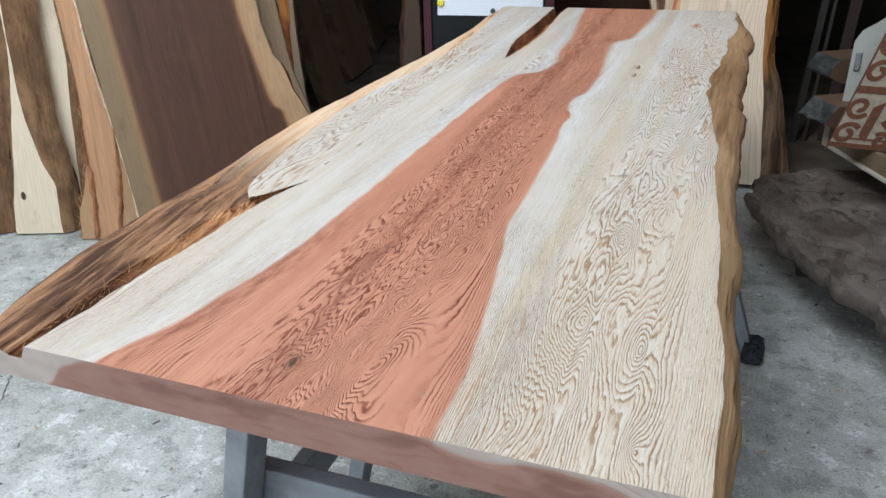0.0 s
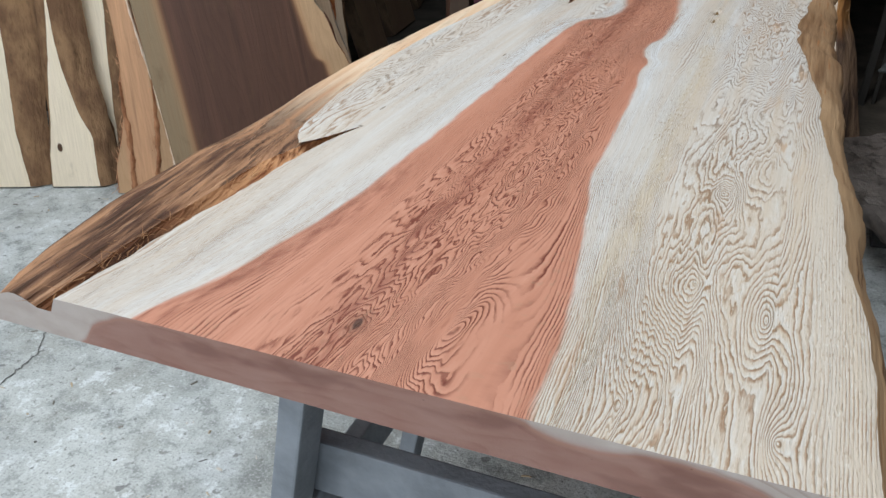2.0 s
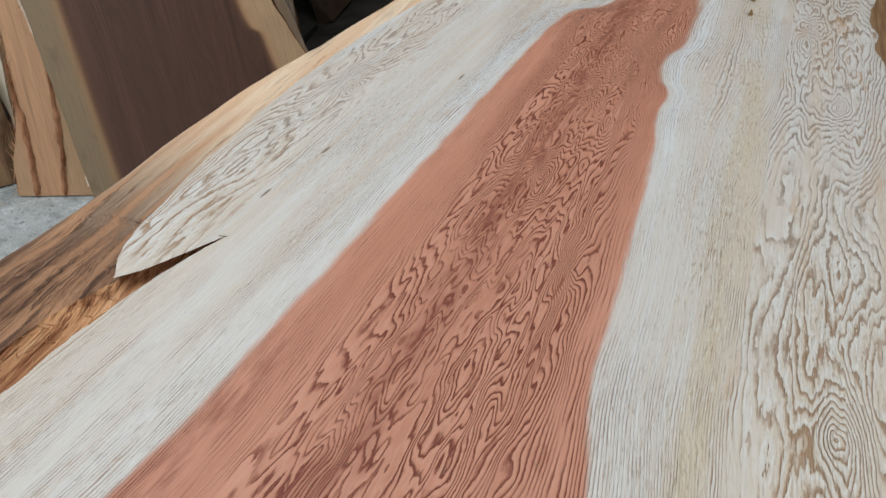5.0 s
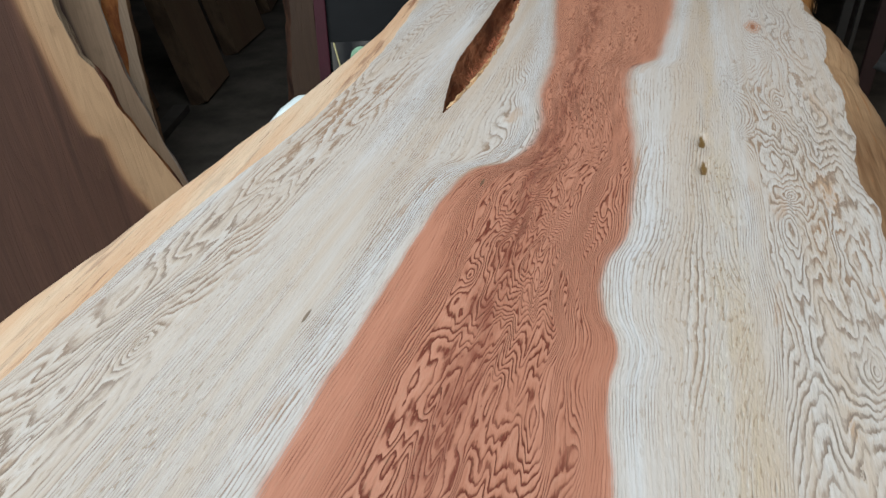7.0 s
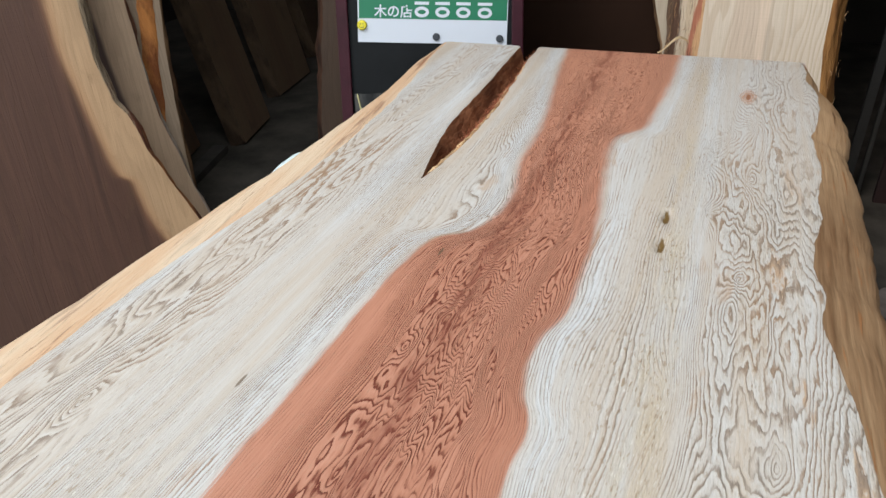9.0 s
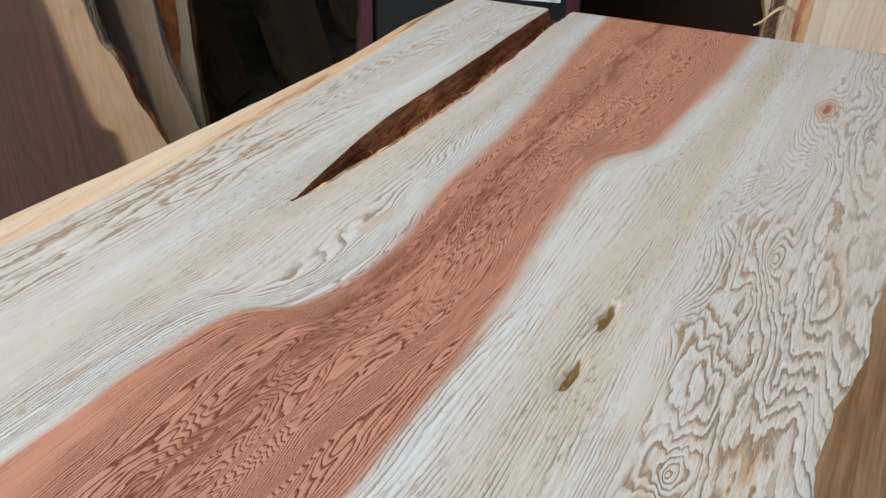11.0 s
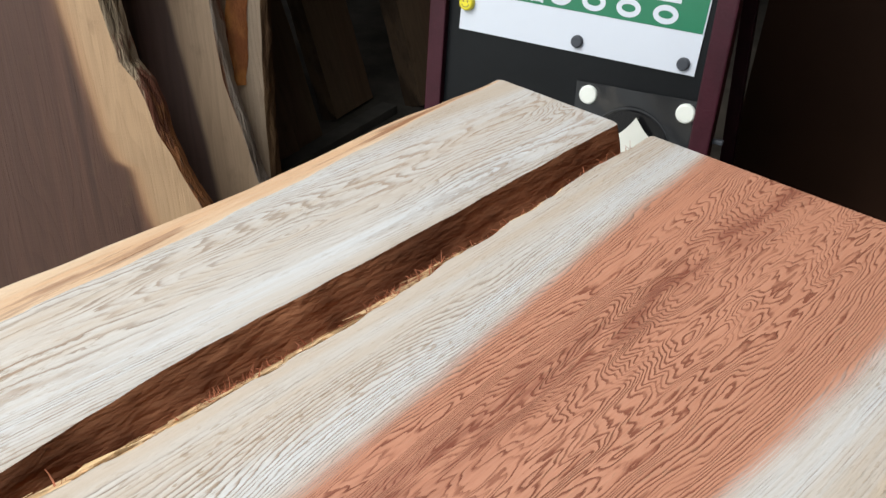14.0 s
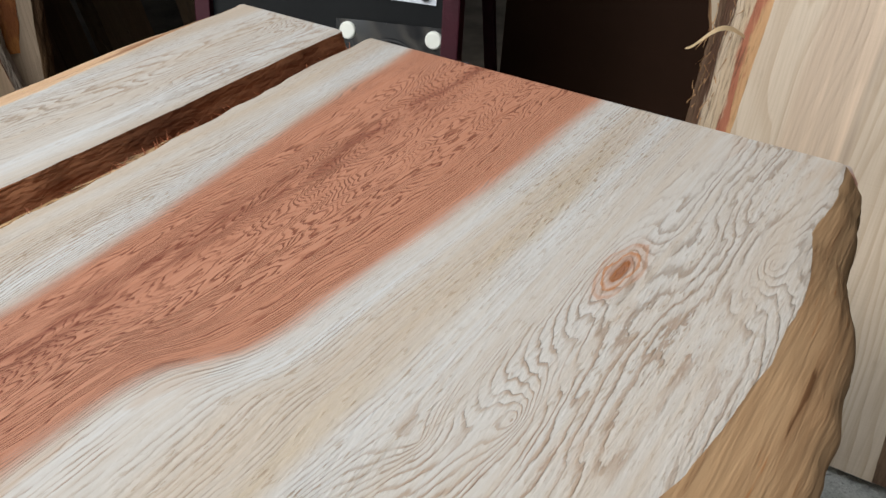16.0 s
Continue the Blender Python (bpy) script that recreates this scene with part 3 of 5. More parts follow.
TONGUE_L = ([0.45, 0.48, 0.52, 0.58, 0.67, 0.76, 0.9, 1.05, 1.2, 1.4, 1.6, 1.8, 2.0, 2.15, 2.24],
            [-0.008, -0.026, -0.042, -0.056, -0.070, -0.082, -0.096, -0.097, -0.090, -0.074, -0.073, -0.088, -0.112, -0.134, -0.141])
TONGUE_R = ([0.45, 0.47, 0.50, 0.54], [-0.008, 0.010, 0.026, 0.046])
LEFT_OUT = ([0, 0.1, 0.23, 0.36, 0.5, 0.7, 0.9, 1.05, 1.2, 1.4, 1.6, 1.88, 2.1, 2.24], [-0.086, -0.127, -0.15, -0.16, -0.161, -0.166, -0.163, -0.149, -0.144, -0.135, -0.128, -0.134, -0.156, -0.158])
RIGHT_TOP = ([0, 0.08, 0.15, 0.23, 0.27, 0.32, 0.38, 0.455, 0.54, 0.67, 0.77, 0.87, 0.98, 1.09, 1.15, 1.24, 1.305, 1.36, 1.43, 1.5, 1.56, 1.66, 1.80, 1.86, 1.95, 2.05, 2.11, 2.165, 2.24],
             [0.731, 0.73, 0.73, 0.726, 0.721, 0.712, 0.708, 0.706, 0.699, 0.685, 0.675, 0.674, 0.656, 0.646, 0.637, 0.621, 0.628, 0.617, 0.622, 0.632, 0.630, 0.640, 0.630, 0.640, 0.648, 0.646, 0.630, 0.634, 0.628])
RIGHT_OUT = ([0, 0.3, 0.45, 0.62, 0.86, 1.0, 1.2, 1.45, 1.6, 1.75, 1.9, 2.05, 2.2, 2.24],
             [0.018, 0.020, 0.028, 0.033, 0.039, 0.055, 0.078, 0.072, 0.058, 0.060, 0.057, 0.038, 0.028, 0.022])
CRACK_L = ([1.47, 1.52, 1.58, 1.64, 1.70, 1.77, 1.92, 2.06, 2.15, 2.24], [0.100, 0.090, 0.079, 0.068, 0.061, 0.057, 0.053, 0.045, 0.041, 0.037])
CRACK_R = ([1.47, 1.52, 1.58, 1.66, 1.74, 1.81, 1.87, 1.95, 2.05, 2.13, 2.24], [0.100, 0.108, 0.111, 0.114, 0.113, 0.113, 0.107, 0.100, 0.093, 0.083, 0.080])

ys = np.unique(np.concatenate([np.arange(0, LONG, 0.008), [LONG]]))


def at(table, y):
    return float(np.interp(y, *table))


def right_edge(y):
    return at(RIGHT_TOP, y) + wob(y, 3, 30, 0.0022)


def left_edge(y):
    """The left edge of the sanded face on the main part."""
    return at(LEFT_TOP, y) + wob(y, 4, 25, 0.003) * min(1, y * 20)


def tongue_left(y):
    return at(TONGUE_L, y) + wob(y, 5, 18, 0.004)


def pit_depth(x, y):
    return sum(0.010 * max(0.0, 1 - ((x - cx) / 0.006) ** 2 - ((y - cy) / 0.026) ** 2) for cx, cy in PITS)


def top_sheet(name, y_list, lo, hi, n):
    rows = []
    for y in y_list:
        a, b = lo(y), hi(y)
        row = []
        for k in range(n + 1):
            f = k / n
            x = a + (b - a) * f
            edge = min(f, 1 - f) * (b - a)
            drop = 0.0015 * max(0.0, 1 - edge / 0.004)
            row.append((x, y, Z - drop - pit_depth(x, y)))
        rows.append(row)
    return sheet(name, rows, M_TOP, board, flip=False)


body_y = ys[ys <= 0.5401]
top_sheet("face", np.append(body_y, 0.54), left_edge, right_edge, 120)
top_sheet("face", np.concatenate([[0.451], ys[(ys > 0.451) & (ys < 0.54)], [0.54]]), tongue_left, lambda y: at(TONGUE_R, y), 14)
top_sheet("face", np.concatenate([[0.54], ys[(ys > 0.54) & (ys < 1.47)], [1.47]]), tongue_left, right_edge, 130)


def crack_l(y):
    return at(CRACK_L, y) + wob(y, 8, 30, 0.0015) * min(1, (y - 1.47) * 20)


def crack_r(y):
    return at(CRACK_R, y) + wob(y, 9, 40, 0.003) * min(1, (y - 1.47) * 20)


far_y = np.concatenate([[1.47], ys[ys > 1.47]])
top_sheet("face", far_y, tongue_left, crack_l, 34)
top_sheet("face", far_y, crack_r, right_edge, 90)

# the bark pocket: a ragged trough, right through at the far end
rows = []
for y in far_y:
    a, b = crack_l(y), crack_r(y)
    deep = min(0.040, 0.9 * (b - a) + 0.004 + 0.02 * max(0, y - 1.9))
    row = []
    for k in range(15):
        f = k / 14
        x = a + (b - a) * f + wob(y + f * 2, 11 + k, 25, 0.0015) * math.sin(f * math.pi)
        prof = min(1.0, 3.4 * f) * min(1.0, 1.9 * (1 - f))
        lump = (0.0075 * noise.noise(Vector((f * 6, y * 14, 4.4))) + 0.0040 * noise.noise(Vector((f * 14, y * 60, 7.4)))) * math.sin(f * math.pi)
        row.append((x, y, Z - deep * prof * (1 + wob(y, 30 + k, 22, 0.35)) - lump - (0.0 if 0 < k < 14 else 0.0015)))
    rows.append(row)
sheet("bark_pocket", rows, M_CRACK, board, "dark red-brown bark pocket splitting the sapwood", flip=False)
# pale splintered lip along the right of the pocket
rows = []
for y in far_y[(far_y > 1.5) & (far_y < 2.16)]:
    b = crack_r(y)
    wide = 0.0025 + 0.010 * max(0.0, 0.35 + wob(y, 41, 9, 0.9) + wob(y, 43, 60, 0.5)) * (1.0 if y < 1.9 else 0.5)
    rows.append([(b - wide * f - 0.0005, y, Z - 0.0022 - 0.005 * f - wob(y, 50 + f, 40, 0.0015)) for f in np.linspace(0, 1, 5)])
sheet("splintered_lip", rows, M_LIP, board, "pale splintered wood lip", flip=True)

# left live edge: a rounded log side with a dark groove under the face near the front, then a narrow chamfer
def left_outer(y):
    return at(LEFT_OUT, y) + wob(y, 6, 7, 0.004)


def ragged(x, y, f, amount):
    return amount * (0.6 * noise.noise(Vector(((x + y * 0.10) * 60, y * 4, 3.1))) + 0.5 * noise.noise(Vector(((x + y * 0.10) * 140, y * 9, 9.1)))) * min(1, (1 - f) * 8, f * 8 + 0.2)


def shoulder(y):
    """The height at which the left edge turns down: low on the log side, near the face farther along."""
    return float(np.interp(y, [0.5, 0.95, 2.05, 2.24], [0.731, 0.747, 0.747, 0.740]))


rows, groove = [], []
for y in ys:
    out = left_outer(y)
    inner = left_edge(y) if y < 0.54 else tongue_left(y)
    fade = float(np.interp(y, [0, 0.40, 0.56], [1, 1, 0]))
    end = 0.66 + 0.34 * (1 - fade)
    row = [(out + 0.012, y, LOW), (out - 0.003, y, LOW + 0.012)]
    for k in range(21):
        f = k / 20
        x = out + (inner - out) * f * end
        log = 0.730 + 0.019 * math.sin(math.pi * min(1, 0.08 + f * 0.80)) ** 0.8
        cham = shoulder(y) + (Z - 0.0015 - shoulder(y)) * f ** 0.6
        row.append((x, y, log * fade + cham * (1 - fade) + ragged(x, y, f, 0.0085 if y < 0.6 else 0.0018)))
    rows.append(row)
    if y < 0.556:
        x0, z0 = row[-1][0], row[-1][2]
        line = []
        for k in range(15):
            g = k / 14
            x = x0 + (inner - x0) * g
            deep = 0.012 * math.sin(math.pi * g ** 0.8) * fade
            z = z0 + (Z - 0.0015 - z0) * g ** 3.5 - deep
            if y > 0.44:
                z = min(z, Z - 0.004) if k < 14 else Z - 0.0015
            line.append((x, y, z + ragged(x, y, g, 0.005)))
        groove.append(line)
sheet("live_edge", rows, M_WANE_L, board, "rounded weathered brown live edge")
sheet("bark_groove", groove, M_GROOVE, board, "dark red-brown fibrous bark groove")

# right live edge: bulging side that runs out below the face
rows = []
for y in ys:
    top, out = right_edge(y), at(RIGHT_OUT, y) + wob(y, 13, 8, 0.006)
    row = []
    for k in range(15):
        f = k / 14
        x = top + out * math.sin(min(1.0, f * 1.12) * math.pi / 2) ** 1.1 + 0.0025 * noise.noise(Vector((f * 6, y * 9, 2.2))) * math.sin(math.pi * f)
        row.append((x, y, (Z - 0.0015) + (LOW - Z) * f ** 1.15))
    rows.append(row)
sheet("live_edge", rows, M_WANE_R, board, "tan debarked live edge with brown streaks")

# underside and sawn ends
sheet("underside", [[(at(LEFT_OUT, y) + 0.012 + wob(y, 6, 7, 0.006), y, LOW), (right_edge(y) + at(RIGHT_OUT, y) + wob(y, 13, 8, 0.006), y, LOW)] for y in ys], M_END, board, flip=True)


def end_face(y, flip):
    """The sawn end under the outline of the section at y."""
    out, xr, ro = at(LEFT_OUT, y) + wob(y, 6, 7, 0.006), right_edge(y), at(RIGHT_OUT, y) + wob(y, 13, 8, 0.006)
    tops = []
    xl = left_edge(y) if y < 0.3 else tongue_left(y)
    for x in np.linspace(out - 0.003, xr + ro, 90):
        if x < xl:
            f = (x - out) / (xl - out)
            z = 0.730 + 0.019 * math.sin(math.pi * min(1, 0.08 + max(0, f) / 0.66 * 0.80)) ** 0.8 if f < 0.66 else (0.738 if f < 0.93 else Z - 0.003)
            z = z if y < 0.3 else shoulder(y) + (Z - shoulder(y)) * max(0, f) ** 0.6
        elif x <= xr:
            z = Z
            if y > 2 and crack_l(y) < x < crack_r(y):
                z = Z - 0.036
        else:
            z = Z + (LOW - Z) * ((x - xr) / max(ro, 1e-4)) ** 2.2
        tops.append((x, y, max(z, LOW + 0.001)))
    sheet("sawn_end", [[(x, yy, LOW), (x, yy, z)] for x, yy, z in tops], M_END, board, "planed end grain, salmon heart under a cream rim", smooth=False, flip=flip)


end_face(0.0, True)
end_face(LONG, False)

# ---- trestles ----
def trestle(label, y, feet, tops, deep=0.40, splay=0.05, back_feet=None):
    """A four-legged timber trestle across the board: legs, rails and stretchers."""
    ob = thing("trestle", label, "trestle", "trestles under the slab")
    back_feet = back_feet or feet
    for yy, out, ft in ((y, -splay, feet), (y + deep, splay, back_feet)):
        for f, t in zip(ft, tops):
            part("leg", bar_bm((f, yy + out, 0.0), (t, yy, LOW - 0.001), 0.028, 0.046, 0.003), M_GREYPAINT, ob)
        lean = [f + (t - f) * 0.80 for f, t in zip(ft, tops)]
        part("rail", box_bm(lean[0] - 0.02, yy + 0.030, 0.500, lean[1] + 0.02, yy + 0.054, 0.574, 0.003), M_GREYPAINT, ob)
    for f, g, t in zip(feet, back_feet, tops):
        x, x2 = f + (t - f) * 0.66, g + (t - g) * 0.66
        part("stretcher", bar_bm((x + 0.008, y - 0.015, 0.46), (x2 + 0.008, y + deep + 0.015, 0.468), 0.024, 0.055, 0.003), M_GREYPAINT, ob)
    return ob


near = trestle("grey-painted timber trestle under the near end of the slab", 0.055, (0.085, 0.655), (0.254, 0.637), splay=0.0)
part("batten", box_bm(0.600, 0.018, 0.05, 0.618, 0.042, LOW - 0.064, 0.002), plain("raw_pine", (0.50, 0.30, 0.14), 0.7), near, "unpainted pine batten")
far = trestle("grey-painted timber trestle on scuffed dark feet under the slab", 1.45, (0.02, 0.795), (0.06, 0.560), 0.30, 0.045, (0.06, 0.60))
M_FOOT = plain("scuffed_foot", (0.040, 0.044, 0.056), 0.95, 0.6, 60.0, 0.008)
rnd = random.Random(12)
for x, y in ((0.02, 1.405), (0.797, 1.402)):
    bm = box_bm(x - 0.024, y - 0.028, 0.001, x + 0.028, y + 0.030, 0.066, 0.014)
    bmesh.ops.subdivide_edges(bm, edges=bm.edges, cuts=2)
    for v in bm.verts:
        v.co += Vector((rnd.uniform(-1, 1), rnd.uniform(-1, 1), rnd.uniform(-1, 1) if v.co.z > 0.01 else 0)) * 0.005
    part("worn_foot", bm, M_FOOT, far, "dark scuffed frayed foot")


# ---- leaning boards ----
def leaning_slab(label, a, b, lean, left, right, wane_l, wane_r, thick, face, edge_l, edge_r, tall=1.9, rag=0.006, seed=1.0, group="slabs leaning along the side"):
    """A rough slab leaning back on a line from a to b. left, right: edges of its face, as places up the slab and along the line;
    wane_l, wane_r: how far the live edges run out behind the face."""
    d = Vector((b[0] - a[0], b[1] - a[1], 0)).normalized()
    back = Vector((-d.y, d.x, 0))
    up = Vector((0, 0, 1)) * math.cos(radians(lean)) + back * math.sin(radians(lean))
    front = d.cross(up)
    m = Matrix((d, up, front)).transposed().to_4x4()
    m.translation = Vector((a[0], a[1], thick * math.sin(radians(lean))))
    ob = thing("leaning_slab", label, "slab", group, m)
    vs = np.linspace(0, tall, int(tall / 0.02))
    fl, fr, bl, br = [], [], [], []
    for v in vs:
        l = float(np.interp(v, *left)) + wob(v, seed, 5, rag) + wob(v, seed + 3, 35, rag * 0.25)
        r = float(np.interp(v, *right)) + wob(v, seed + 1, 5, rag) + wob(v, seed + 4, 35, rag * 0.25)
        fl.append(l)
        fr.append(r)
        bl.append(l - float(np.interp(v, *wane_l)) - wob(v, seed + 5, 9, 0.006))
        br.append(r + float(np.interp(v, *wane_r)) + wob(v, seed + 6, 9, 0.006))
    sheet("face", [[(l + (r - l) * f, v, 0.0) for f in np.linspace(0, 1, 5)] for v, l, r in zip(vs, fl, fr)], face, ob, smooth=False)
    sheet("back", [[(l, v, -thick), (r, v, -thick)] for v, l, r in zip(vs, bl, br)], face, ob, smooth=False, flip=True)

    def edge(name, f_list, b_list, mat, sign):
        rows = []
        for v, f, g in zip(vs, f_list, b_list):
            row = []
            for k in range(9):
                q = k / 8
                lump = (0.012 * noise.noise(Vector((q * 4 + seed, v * 9, seed * 3))) + 0.006 * noise.noise(Vector((q * 9, v * 40, seed)))) * math.sin(math.pi * q)
                row.append((f + (g - f) * q ** 0.7 + sign * lump, v, -thick * q ** 1.3))
            rows.append(row)
        sheet(name, rows, mat, ob, flip=sign < 0)

    edge("live_edge", fr, br, edge_r, 1)
    edge("live_edge", fl, bl, edge_l, -1)
    for name, i, flip in (("foot_end", 0, True), ("top_end", -1, False)):
        mesh(name, [(fl[i], vs[i], 0), (fr[i], vs[i], 0), (br[i], vs[i], -thick), (bl[i], vs[i], -thick)], [(0, 1, 2, 3)[::-1] if flip else (0, 1, 2, 3)], face, ob)
    return ob


def flat(*values):
    return ([0.0], list(values))


W_PALE = raw_wood("pale_sawn", (0.80, 0.67, 0.50), (0.48, 0.35, 0.22), (0.40, 0.26, 0.14), 5.0, 6.0, dull=0.3, grain=0.06)
W_ORANGE = raw_wood("orange_sawn", (0.46, 0.275, 0.145), (0.47, 0.25, 0.13), (0.28, 0.15, 0.07), 0.53, 0.66, dull=0.35)
W_BROWN = raw_wood("purple_brown_heart", (0.50, 0.315, 0.175), (0.080, 0.036, 0.024), (0.26, 0.14, 0.07), -0.163, 0.478, 0.010, 90.0, 0.45, 0.0, 0.16,
                   [(0, 0.52), (0.16, 0.442), (0.27, 0.402), (0.33, 0.392), (0.37, 0.385), (0.395, 0.358), (0.5, 0.336), (0.63, 0.318), (0.72, 0.306), (0.82, 0.306), (2.0, 0.32)], (0.25, 0.175, 0.10), 0.45)
W_SECOND = raw_wood("dark_heart", (0.50, 0.335, 0.215), (0.100, 0.057, 0.048), (0.20, 0.12, 0.06), 0.0, 0.533, 0.0, dull=0.3, fan=0.125)
W_THIRD = raw_wood("buff_sawn", (0.44, 0.315, 0.215), (0.30, 0.18, 0.09), (0.18, 0.10, 0.05), 5.0, 6.0, dull=0.4)
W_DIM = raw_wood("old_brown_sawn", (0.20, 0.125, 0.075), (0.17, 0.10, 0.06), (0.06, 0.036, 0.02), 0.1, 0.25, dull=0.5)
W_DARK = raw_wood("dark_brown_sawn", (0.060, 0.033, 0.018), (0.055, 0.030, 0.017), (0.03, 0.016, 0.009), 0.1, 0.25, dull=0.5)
# shade put into the aisle boards' edge colour, against the door light
M_BARK_SHADED = bark("shaded_brown_edge", (0.105, 0.066, 0.040), (0.055, 0.034, 0.021))
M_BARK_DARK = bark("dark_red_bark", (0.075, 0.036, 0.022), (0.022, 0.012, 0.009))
W_TALL = raw_wood("straight_pale", (0.60, 0.495, 0.385), (0.55, 0.425, 0.32), (0.36, 0.24, 0.14), 0.20, 0.30, dull=0.20, grain=0.38)
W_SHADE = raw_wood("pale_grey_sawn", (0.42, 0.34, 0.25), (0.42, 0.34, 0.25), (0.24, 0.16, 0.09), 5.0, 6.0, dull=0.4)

def tall_edge():
    """Orange debarked edge above, dark flaking bark at the foot."""
    m = Mat("orange_edge_and_bark", rough=0.75, spec=0.2)
    a = m.noise(m.x * 30.0, m.y * 6.0, m.z * 30.0, 5.0, 0.62)
    low = 1.0 - (m.y + a * 0.2).step(0.40, 0.50)
    c = m.mix(a.step(-0.1, 0.2), (0.36, 0.17, 0.055), (0.24, 0.10, 0.035))
    c = m.mix(low, c, m.mix(a.step(-0.1, 0.12), (0.17, 0.105, 0.066), (0.06, 0.036, 0.025)))
    m.color(c).bump(a, 0.010)
    return m.mat


def streaked_bark(name, across, start, span, ribs):
    """Torn bark along an edge, in ribs of different colours side by side; across the edge runs x, less `across` for every metre up."""
    m = Mat(name, rough=0.7, spec=0.3)
    a = m.noise(m.x * 30.0, m.y * 7.0, m.z * 30.0, 4.0, 0.6)
    b = m.noise(m.x * 160.0, m.y * 14.0, m.z * 160.0, 3.0, 0.6)
    q = (m.x - m.y * across - start) / span + a * 0.45 + b * 0.25
    c = ribs[0]
    for k, rib in enumerate(ribs[1:]):
        edge = (k + 1) / len(ribs)
        c = m.mix(q.step(edge - 0.04, edge + 0.04), c, rib)
    c = m.mix(b.step(0.04, 0.20) * 0.55, c, tuple(0.35 * v for v in ribs[0]))
    m.color(c).bump(a + b * 0.8, 0.010)
    return m.mat


M_TALL_EDGE = tall_edge()
M_STREAK = streaked_bark("red_brown_streaked_bark", 0.0, 0.36, 0.30, ((0.40, 0.29, 0.19), (0.17, 0.055, 0.03), (0.40, 0.15, 0.055), (0.15, 0.05, 0.03), (0.46, 0.20, 0.08), (0.13, 0.05, 0.03)))
M_FLAKE = streaked_bark("flaking_pale_bark", -0.15, 0.60, 0.09, ((0.30, 0.12, 0.06), (0.50, 0.40, 0.32), (0.24, 0.10, 0.055), (0.46, 0.37, 0.29)))
M_TALL_BARK = streaked_bark("dark_cream_and_red_bark", 0.020, 0.010, 0.110, ((0.13, 0.075, 0.045), (0.10, 0.05, 0.03), (0.56, 0.44, 0.32), (0.50, 0.38, 0.26), (0.36, 0.13, 0.075), (0.52, 0.30, 0.15)))
GA, GB = (-2.03, 1.354), (-1.575, 1.518)
leaning_slab("pale sawn slab with a brown bark edge leaning on its foot", GA, GB, 8, ([0, 0.85], [-0.22, -0.16]), ([0, 0.2, 0.45, 0.85], [0.115, 0.105, 0.12, 0.14]),
             ([0], [0.02]), ([0, 0.2, 0.45, 0.85], [0.075, 0.095, 0.105, 0.11]), 0.055, W_PALE, M_BARK_GREY, M_BARK_GREY, seed=1.1)
knotty = leaning_slab("pale sawn slab with one dark knot and a broad bark edge", GA, GB, 8, ([0, 0.05, 0.36, 0.57, 0.66, 1.9], [0.205, 0.212, 0.264, 0.298, 0.308, 0.33]),
                      ([0, 0.05, 0.19, 0.275, 0.4, 0.525, 0.645, 1.9], [0.386, 0.386, 0.394, 0.359, 0.331, 0.316, 0.314, 0.336]),
                      ([0, 0.3, 0.5, 0.66], [0.02, 0.03, 0.07, 0.10]), ([0, 0.05, 0.19, 0.275, 0.4, 0.6, 0.85, 1.9], [0.055, 0.063, 0.05, 0.08, 0.088, 0.095, 0.095, 0.1]), 0.06, W_PALE, M_BARK_GREY, M_BARK_GREY, seed=2.3)
bm = bmesh.new()
bmesh.ops.create_cone(bm, cap_ends=True, segments=20, radius1=0.013, radius2=0.011, depth=0.004, matrix=Matrix.Translation((0.262, 0.148, 0.001)) @ Matrix.Diagonal((0.75, 1.25, 1, 1)))
part("knot", bm, plain("knot_wood", (0.10, 0.05, 0.025), 0.7, 0.5, 150.0, 0.002), knotty, "small dark knot")
GC = tuple(Vector((*GA, 0)) + Vector((-0.339, 0.941, 0)) * 0.10)[:2]
GD = tuple(Vector((*GB, 0)) + Vector((-0.339, 0.941, 0)) * 0.10)[:2]
leaning_slab("pale spalted slab standing behind a bark-edged slab", GC, GD, 8, ([0, 0.19, 0.305, 0.434, 0.64, 0.84, 1.9], [0.428, 0.426, 0.392, 0.373, 0.371, 0.385, 0.40]), ([0, 0.24, 0.432, 0.617, 0.718, 0.836, 1.9], [0.434, 0.434, 0.449, 0.468, 0.460, 0.455, 0.46]),
             flat(0.03), flat(0.10), 0.05, W_PALE, M_BARK_GREY, M_BARK_GREY, seed=3.7)
GE = tuple(Vector((*GA, 0)) + Vector((0.339, -0.941, 0)) * 0.055)[:2]
GF = tuple(Vector((*GB, 0)) + Vector((0.339, -0.941, 0)) * 0.055)[:2]
torn = leaning_slab("narrow orange-tan slab with shaggy red bark edges", GE, GF, 8, ([0, 0.03, 0.11, 0.20, 0.31, 0.454, 0.593, 0.725, 0.856, 1.9], [0.487, 0.489, 0.497, 0.53, 0.558, 0.567, 0.566, 0.554, 0.541, 0.45]),
             ([0, 0.065, 0.197, 0.333, 0.451, 0.662, 0.854, 1.9], [0.72, 0.717, 0.709, 0.687, 0.673, 0.633, 0.610, 0.52]), ([0, 0.25, 0.5], [0.012, 0.012, 0.010]), ([0], [0.008]), 0.040,
             W_ORANGE, M_BARK_RED, M_BARK_PALE, rag=0.004, seed=4.9)
